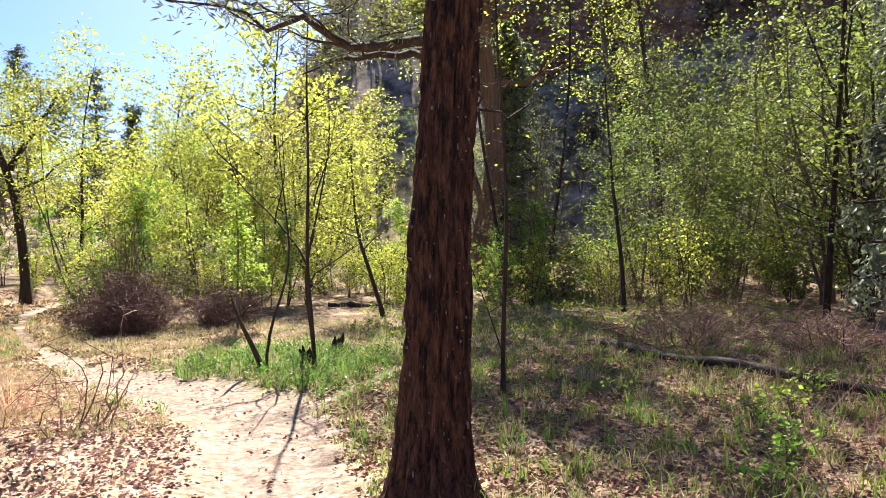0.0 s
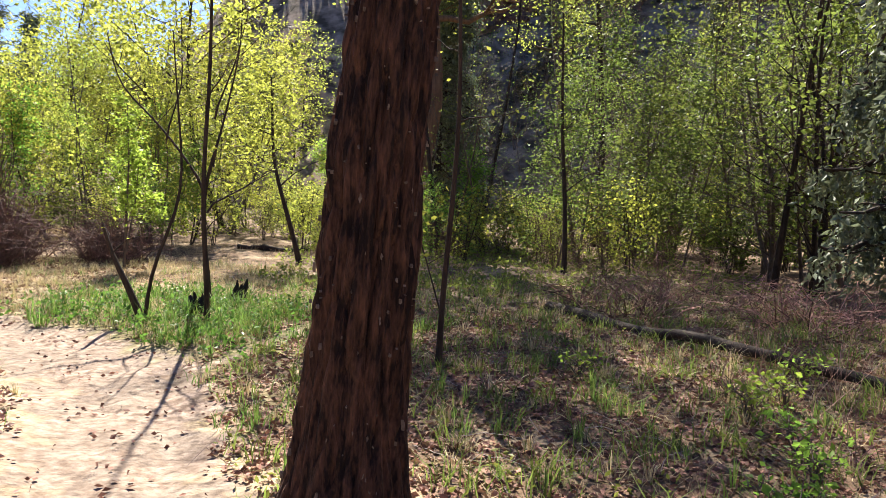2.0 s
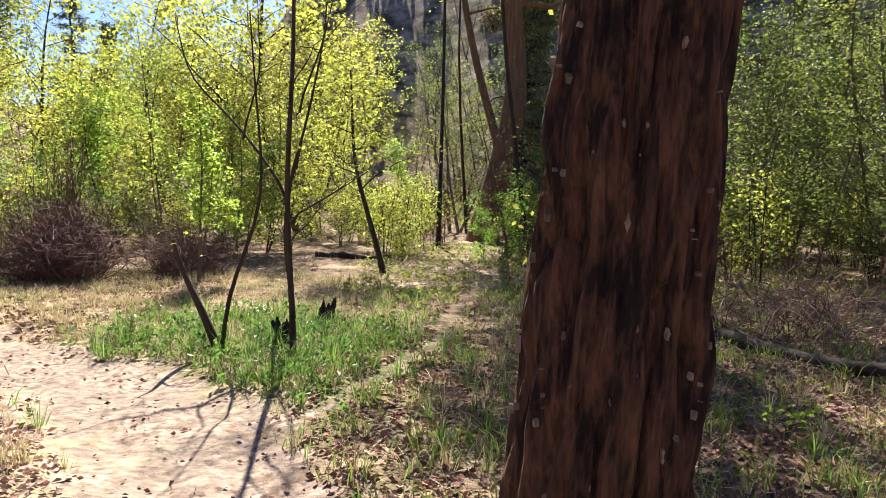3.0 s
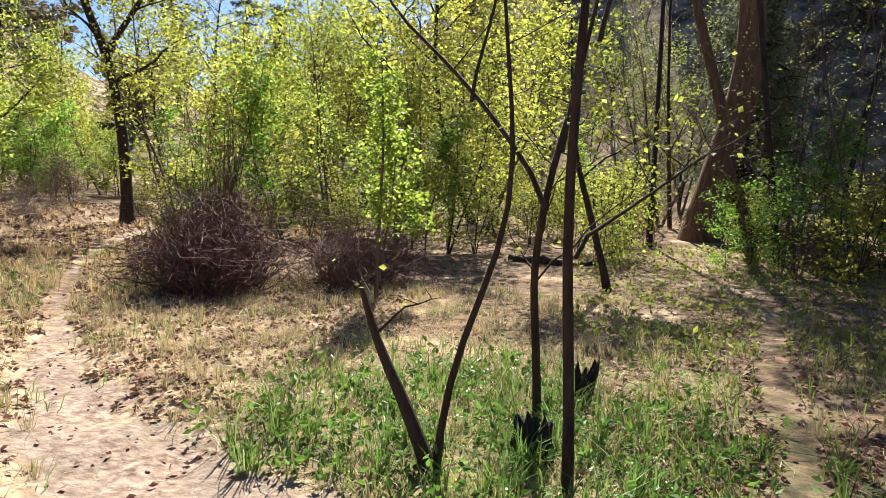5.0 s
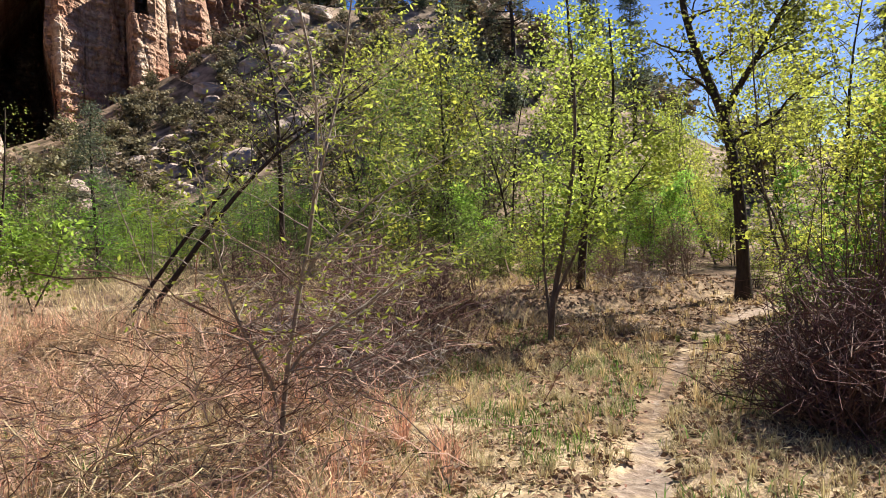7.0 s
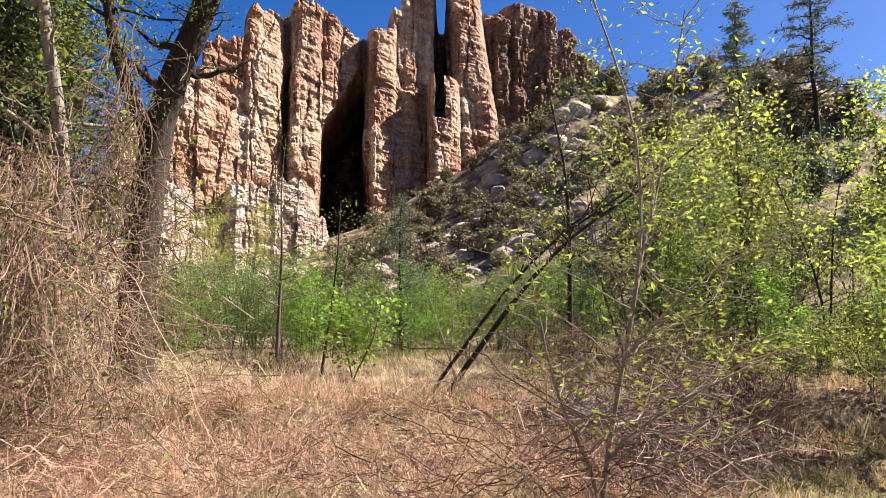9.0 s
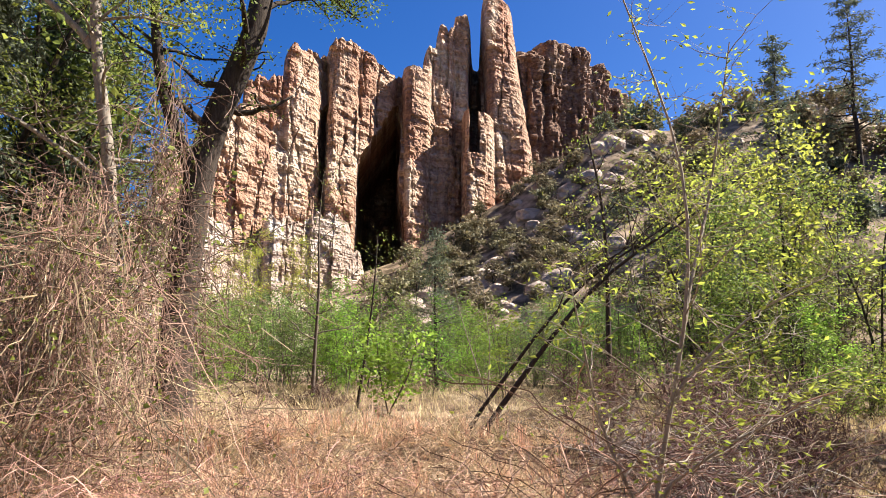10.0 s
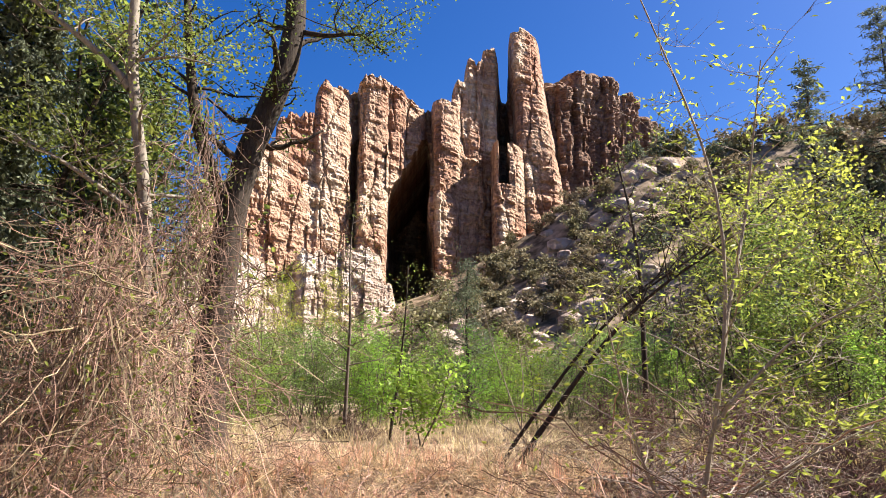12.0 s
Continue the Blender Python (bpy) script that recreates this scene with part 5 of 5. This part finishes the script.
tussocks("green_grass", "fresh green grass tufts among leaf litter", 520, (-1.0, 5, 3.6, 11.5), lambda x, y: off_trail(x, y, 0.5) * clumps(x, y, 0.9, 62, 0.1), 30, 0.15, 0.0024, GRASS, 262)
tussocks("dry_grass", "blond grass tufts among leaf litter", 420, (-1.0, 5.5, 3.4, 11), lambda x, y: off_trail(x, y, 0.5) * clumps(x, y, 0.8, 63), 22, 0.15, 0.0028, STRAW, 263)
tussocks("dry_grass", "reddish dry grass tufts in tangled brush", 1500, (-14, -3.6, -2, 9), lambda x, y: BRUSHY(x, y) * (0.1 + 0.9 * clumps(x, y, 1.1, 64)), 26, 0.34, 0.003, STRAW_RED, 264)
tussocks("dry_grass", "blond grass tufts in reddish brush", 700, (-14, -3.6, 1, 9), lambda x, y: BRUSHY(x, y) * clumps(x, y, 1.0, 65, 0.1), 26, 0.26, 0.003, STRAW, 265)
tussocks("dry_grass", "orange-tan grass clump round a many-stemmed tree", 34, (-11.0, -8.8, 12.0, 13.8), lambda x, y: 0.8 + 0 * x, 40, 0.2, 0.0035, STRAW_RED, 266)
tussocks("green_grass", "green grass clump at the trail's edge", 12, (-8.9, -8.1, 13.3, 14.0), lambda x, y: 0.8 + 0 * x, 40, 0.16, 0.004, GRASS, 267)
tussocks("dry_grass", "tawny grass tufts on the bank under small trees", 1500, (-17, -6, 9.6, 18), lambda x, y: off_trail(x, y, 0.5) * (0.1 + 0.9 * clumps(x, y, 1.3, 66)), 24, 0.15, 0.0036, STRAW_RED, 269)
tussocks("green_grass", "tall grass tufts in the green patch", 150, (-3.6, -0.3, 6.4, 10.2), lambda x, y: smooth(0.42, 0.66, green_mask(x, y)) * off_trail(x, y, 0.5), 30, 0.22, 0.003, GRASS, 268)


def herbs(label, n, box, keep, tall, size, material, seed):
    """Low broad-leaved plants: leaves at many heights over the ground."""
    r, x, y = scatter(n, *box, keep, seed)
    c = np.stack([x, y, land(x, y) + tall * r.uniform(0.05, 1, len(x)) * (0.6 + 0.4 * ripple(x, y, 0.5, seed))], 1)
    return tagged(piece("herbs", [leaves(r, c, size, 0.01, 0.26, -0.5, 0.7)], material), label, "plants", kind="stuff")


def strewn(name, label, n, box, keep, size, material, seed, wide=0.34):
    r, x, y = scatter(n, *box, keep, seed)
    c = np.stack([x, y, land(x, y) + 0.012], 1)
    v, q = leaves(r, c, size, 0.0, wide, 0.0, 0.12)
    v[:, 2] = np.maximum(v[:, 2], land(v[:, 0], v[:, 1]) + 0.004)
    return tagged(piece(name, [(v, q)], material), label, "leaf litter", kind="stuff")


herbs("bright green leafy herbs round burnt stumps", 19000, (-4, 0, 6.2, 10.6), lambda x, y: smooth(0.42, 0.66, green_mask(x, y)) * off_trail(x, y, 0.5) * (0.1 + 0.9 * clumps(x, y, 0.5, 41)), 0.2, 0.055, HERB, 241)
herbs("dry curled leaves caught in tangled brush", 26000, (-12, -3.6, 0, 8.8), lambda x, y: BRUSHY(x, y) * (0.15 + 0.85 * clumps(x, y, 0.7, 47)), 0.28, 0.045, LITTER_PALE, 245)
herbs("low green herbs scattered among leaf litter", 16000, (-1.0, 6, 4.2, 12), lambda x, y: off_trail(x, y, 0.5) * clumps(x, y, 0.9, 42, 0.22), 0.12, 0.045, LEAF_OLIVE, 242)
herbs("dark green undergrowth in the shade of the trees", 16000, (-1.6, 7, 10.5, 18), lambda x, y: clumps(x, y, 1.3, 43, 0.0) * off_trail(x, y, 0.6), 0.22, 0.07, LEAF_OLIVE, 243)
strewn("leaf_litter", "brown fallen leaves on the ground", 52000, (-6, 6, 2, 12), lambda x, y: off_trail(x, y, 0.42) * (0.3 + 0.7 * clumps(x, y, 0.8, 31)) * (0.2 + 0.8 * smooth(-2.2, -0.6, x)), 0.05, LITTER, 211)
strewn("leaf_litter", "thick brown leaf litter round the old conifer", 42000, (-1.3, 5.0, 3.2, 9.2), lambda x, y: off_trail(x, y, 0.5) * (0.45 + 0.55 * clumps(x, y, 0.5, 38)), 0.045, LITTER, 217)
strewn("straw_litter", "flattened straw among leaf litter", 9000, (-1.3, 5.0, 3.2, 9.5), lambda x, y: off_trail(x, y, 0.5) * clumps(x, y, 0.7, 39), 0.14, STRAW, 218, 0.02)
strewn("straw_litter", "flattened tan straw and stalks covering the ground", 34000, (-13, -3.6, -3, 8.6), lambda x, y: off_trail(x, y, 0.2) * (x + 0.9 * (y - 6.5) < -3.6), 0.24, STRAW_RED, 214, 0.025)
strewn("straw_litter", "flattened pale straw beside the trail", 24000, (-10, -0.8, 5.5, 13), lambda x, y: off_trail(x, y, 0.5) * (0.3 + 0.7 * clumps(x, y, 1.0, 35)), 0.12, STRAW, 215, 0.03)
strewn("leaf_litter", "brown fallen leaves under small trees on the slope", 10000, (-13, -6, 7.5, 17), lambda x, y: off_trail(x, y, 0.42) * (0.2 + 0.8 * clumps(x, y, 1.0, 36)), 0.06, LITTER, 216)
grass("green_grass", "green grass strip in the shade of a small tree", 9000, (-11, -6, 8.5, 12.5), lambda x, y: off_trail(x, y, 0.5) * clumps(x, y, 1.3, 37, 0.1), 0.10, 0.004, 0.6, GRASS, 208)
strewn("leaf_litter", "few fallen leaves on the sandy trail", 12000, (-7, 1, 2, 12), lambda x, y: 0.6 * ~off_trail(x, y, 0.3) * clumps(x, y, 0.5, 33), 0.04, LITTER, 212)
strewn("leaf_litter", "reddish fallen leaves beside the trail", 26000, (-7, -1.2, 3, 8.5), lambda x, y: off_trail(x, y, 0.45) * (x + 0.9 * (y - 6.5) < -2.2), 0.05, LITTER_PALE, 213)


def twigs(name, label, n, box, keep, length, thick, material, seed, arch=0.4):
    r, x, y = scatter(n, *box, keep, seed)
    soup = []
    for px, py, pz in zip(x, y, land(x, y)):
        a, L = r.uniform(0, 6.28), length * r.uniform(0.4, 1.3)
        h = L * arch * r.uniform(0, 1)
        k = np.linspace(0, 1, 5)
        ln = np.stack([px + np.cos(a) * k * L, py + np.sin(a) * k * L, pz + 0.01 + np.sin(k * r.uniform(1.5, 3.1)) * h], 1) + r.normal(0, 0.045 * L, (5, 3)) * (k[:, None] > 0)
        soup.append(tube(ln, np.linspace(thick, thick * 0.4, 5), 3))
    return tagged(piece(name, soup, material), label, "twigs", kind="stuff")


twigs("dry_brush", "reddish tan dry brush covering the ground", 6000, (-13, -4, -2, 8.2), lambda x, y: off_trail(x, y, 0.1) * (x + 0.9 * (y - 6.5) < -4.2), 0.6, 0.0028, TWIG_TAN, 221, 0.8)
twigs("dry_brush", "grey bare brush stems", 1500, (-13, -5, -1, 9.5), lambda x, y: off_trail(x, y, 0.1) * (x + 0.9 * (y - 6.5) < -4.2), 0.5, 0.0028, TWIG_GREY, 222, 0.8)
twigs("fallen_twigs", "thin fallen twigs among leaf litter", 1100, (-3, 6, 2.5, 12), lambda x, y: off_trail(x, y, 0.4) * 0.8, 0.4, 0.003, TWIG_GREY, 223, 0.12)


def weed(x, y, h, seed, label):
    rr = np.random.RandomState(seed)
    return tree("weed", x, y, [([(0, 0, 0), (rr.normal(0, 0.05), rr.normal(0, 0.05), h * 0.6), (rr.normal(0, 0.1), rr.normal(0, 0.1), h)], 0.006, 0.002) for _ in range(5)],
                label, "plant", BARK_GREY, LEAF_GREEN, count=4, start=0.2, length=0.16, n_leaf=80, size=0.05, spread=0.03, seed=seed)


for k, (x, y, h) in enumerate(((2.2, 4.4, 0.34), (2.45, 4.9, 0.3), (2.9, 5.7, 0.35), (2.45, 5.4, 0.35), (1.95, 4.2, 0.2), (3.3, 6.1, 0.4), (1.6, 6.3, 0.25))):
    weed(x, y, h * 0.65, 230 + k, "bright green leafy weed among dry litter")
wood_band(WILLOW[1:], -20, -8, 9.5, 11, 3, 0.25, 0.4, "bushes at the wood's edge")
for x, y in ((0.6, 15.8), (1.3, 15.6), (2.0, 15.8), (1.0, 16.4)):
    plant(WILLOW[1], x, y, rng, 0.5, 0.7, "bushes at the wood's edge")

grass("dry_grass", "tall tawny dry grass clumps at the wood's edge", 3500, (2.4, 5.2, 3.2, 6.6), lambda x, y: (0.08 + 0.92 * clumps(x, y, 0.9, 29, 0.25)) * smooth(2.6, 3.4, x), 0.5, 0.0035, 0.5, LITTER_PALE, 209)
strewn("leaf_litter", "dark brown leaf litter near a leafless shrub", 12000, (-7, -3.2, 8.4, 12.6), lambda x, y: off_trail(x, y, 0.5) * (0.2 + 0.8 * clumps(x, y, 0.6, 44)), 0.055, LITTER, 219)
twigs("dry_brush", "dark reddish bare brush on shaded ground", 900, (1.8, 6.5, 5.5, 11.5), lambda x, y: clumps(x, y, 1.2, 45, 0.0), 0.5, 0.003, TWIG_RED, 224, 0.5)
strewn("leaf_litter", "dark brown leaf litter on the bank below the cliffs", 14000, (-15, -8.5, 8.0, 13), lambda x, y: (0.25 + 0.75 * clumps(x, y, 0.9, 48)) * (x + 0.9 * (y - 6.5) < 0), 0.075, LITTER, 220)
twigs("dry_brush", "dark brown bare brush on the bank below the cliffs", 1300, (-14.5, -8, 8.0, 12.5), lambda x, y: clumps(x, y, 1.2, 49, -0.1), 0.6, 0.004, TWIG_RED, 225, 0.7)
for k in range(14):
    x, y = spot(rng.uniform(56, 76), rng.uniform(7.5, 13))
    plant(BUSH[2], x, y, rng, 0.6, 1.1, "twiggy bushes on the bank")
strewn("leaf_litter", "brown leaf litter on the terrace past the trail", 26000, (-18, -6, 10, 19), lambda x, y: off_trail(x, y, 0.45) * (0.3 + 0.7 * clumps(x, y, 1.1, 50)), 0.08, LITTER, 221)
for k in range(26):
    x, y = spot(rng.uniform(42, 64), rng.uniform(12.5, 18))
    if math.hypot(x + 11, y - 17.9) > 1.2 and trail_mask(np.array([x]), np.array([y]))[0] < 0.2:
        plant(BUSH[1 + k % 2], x, y, rng, 0.5, 0.95, "bushes on the terrace")
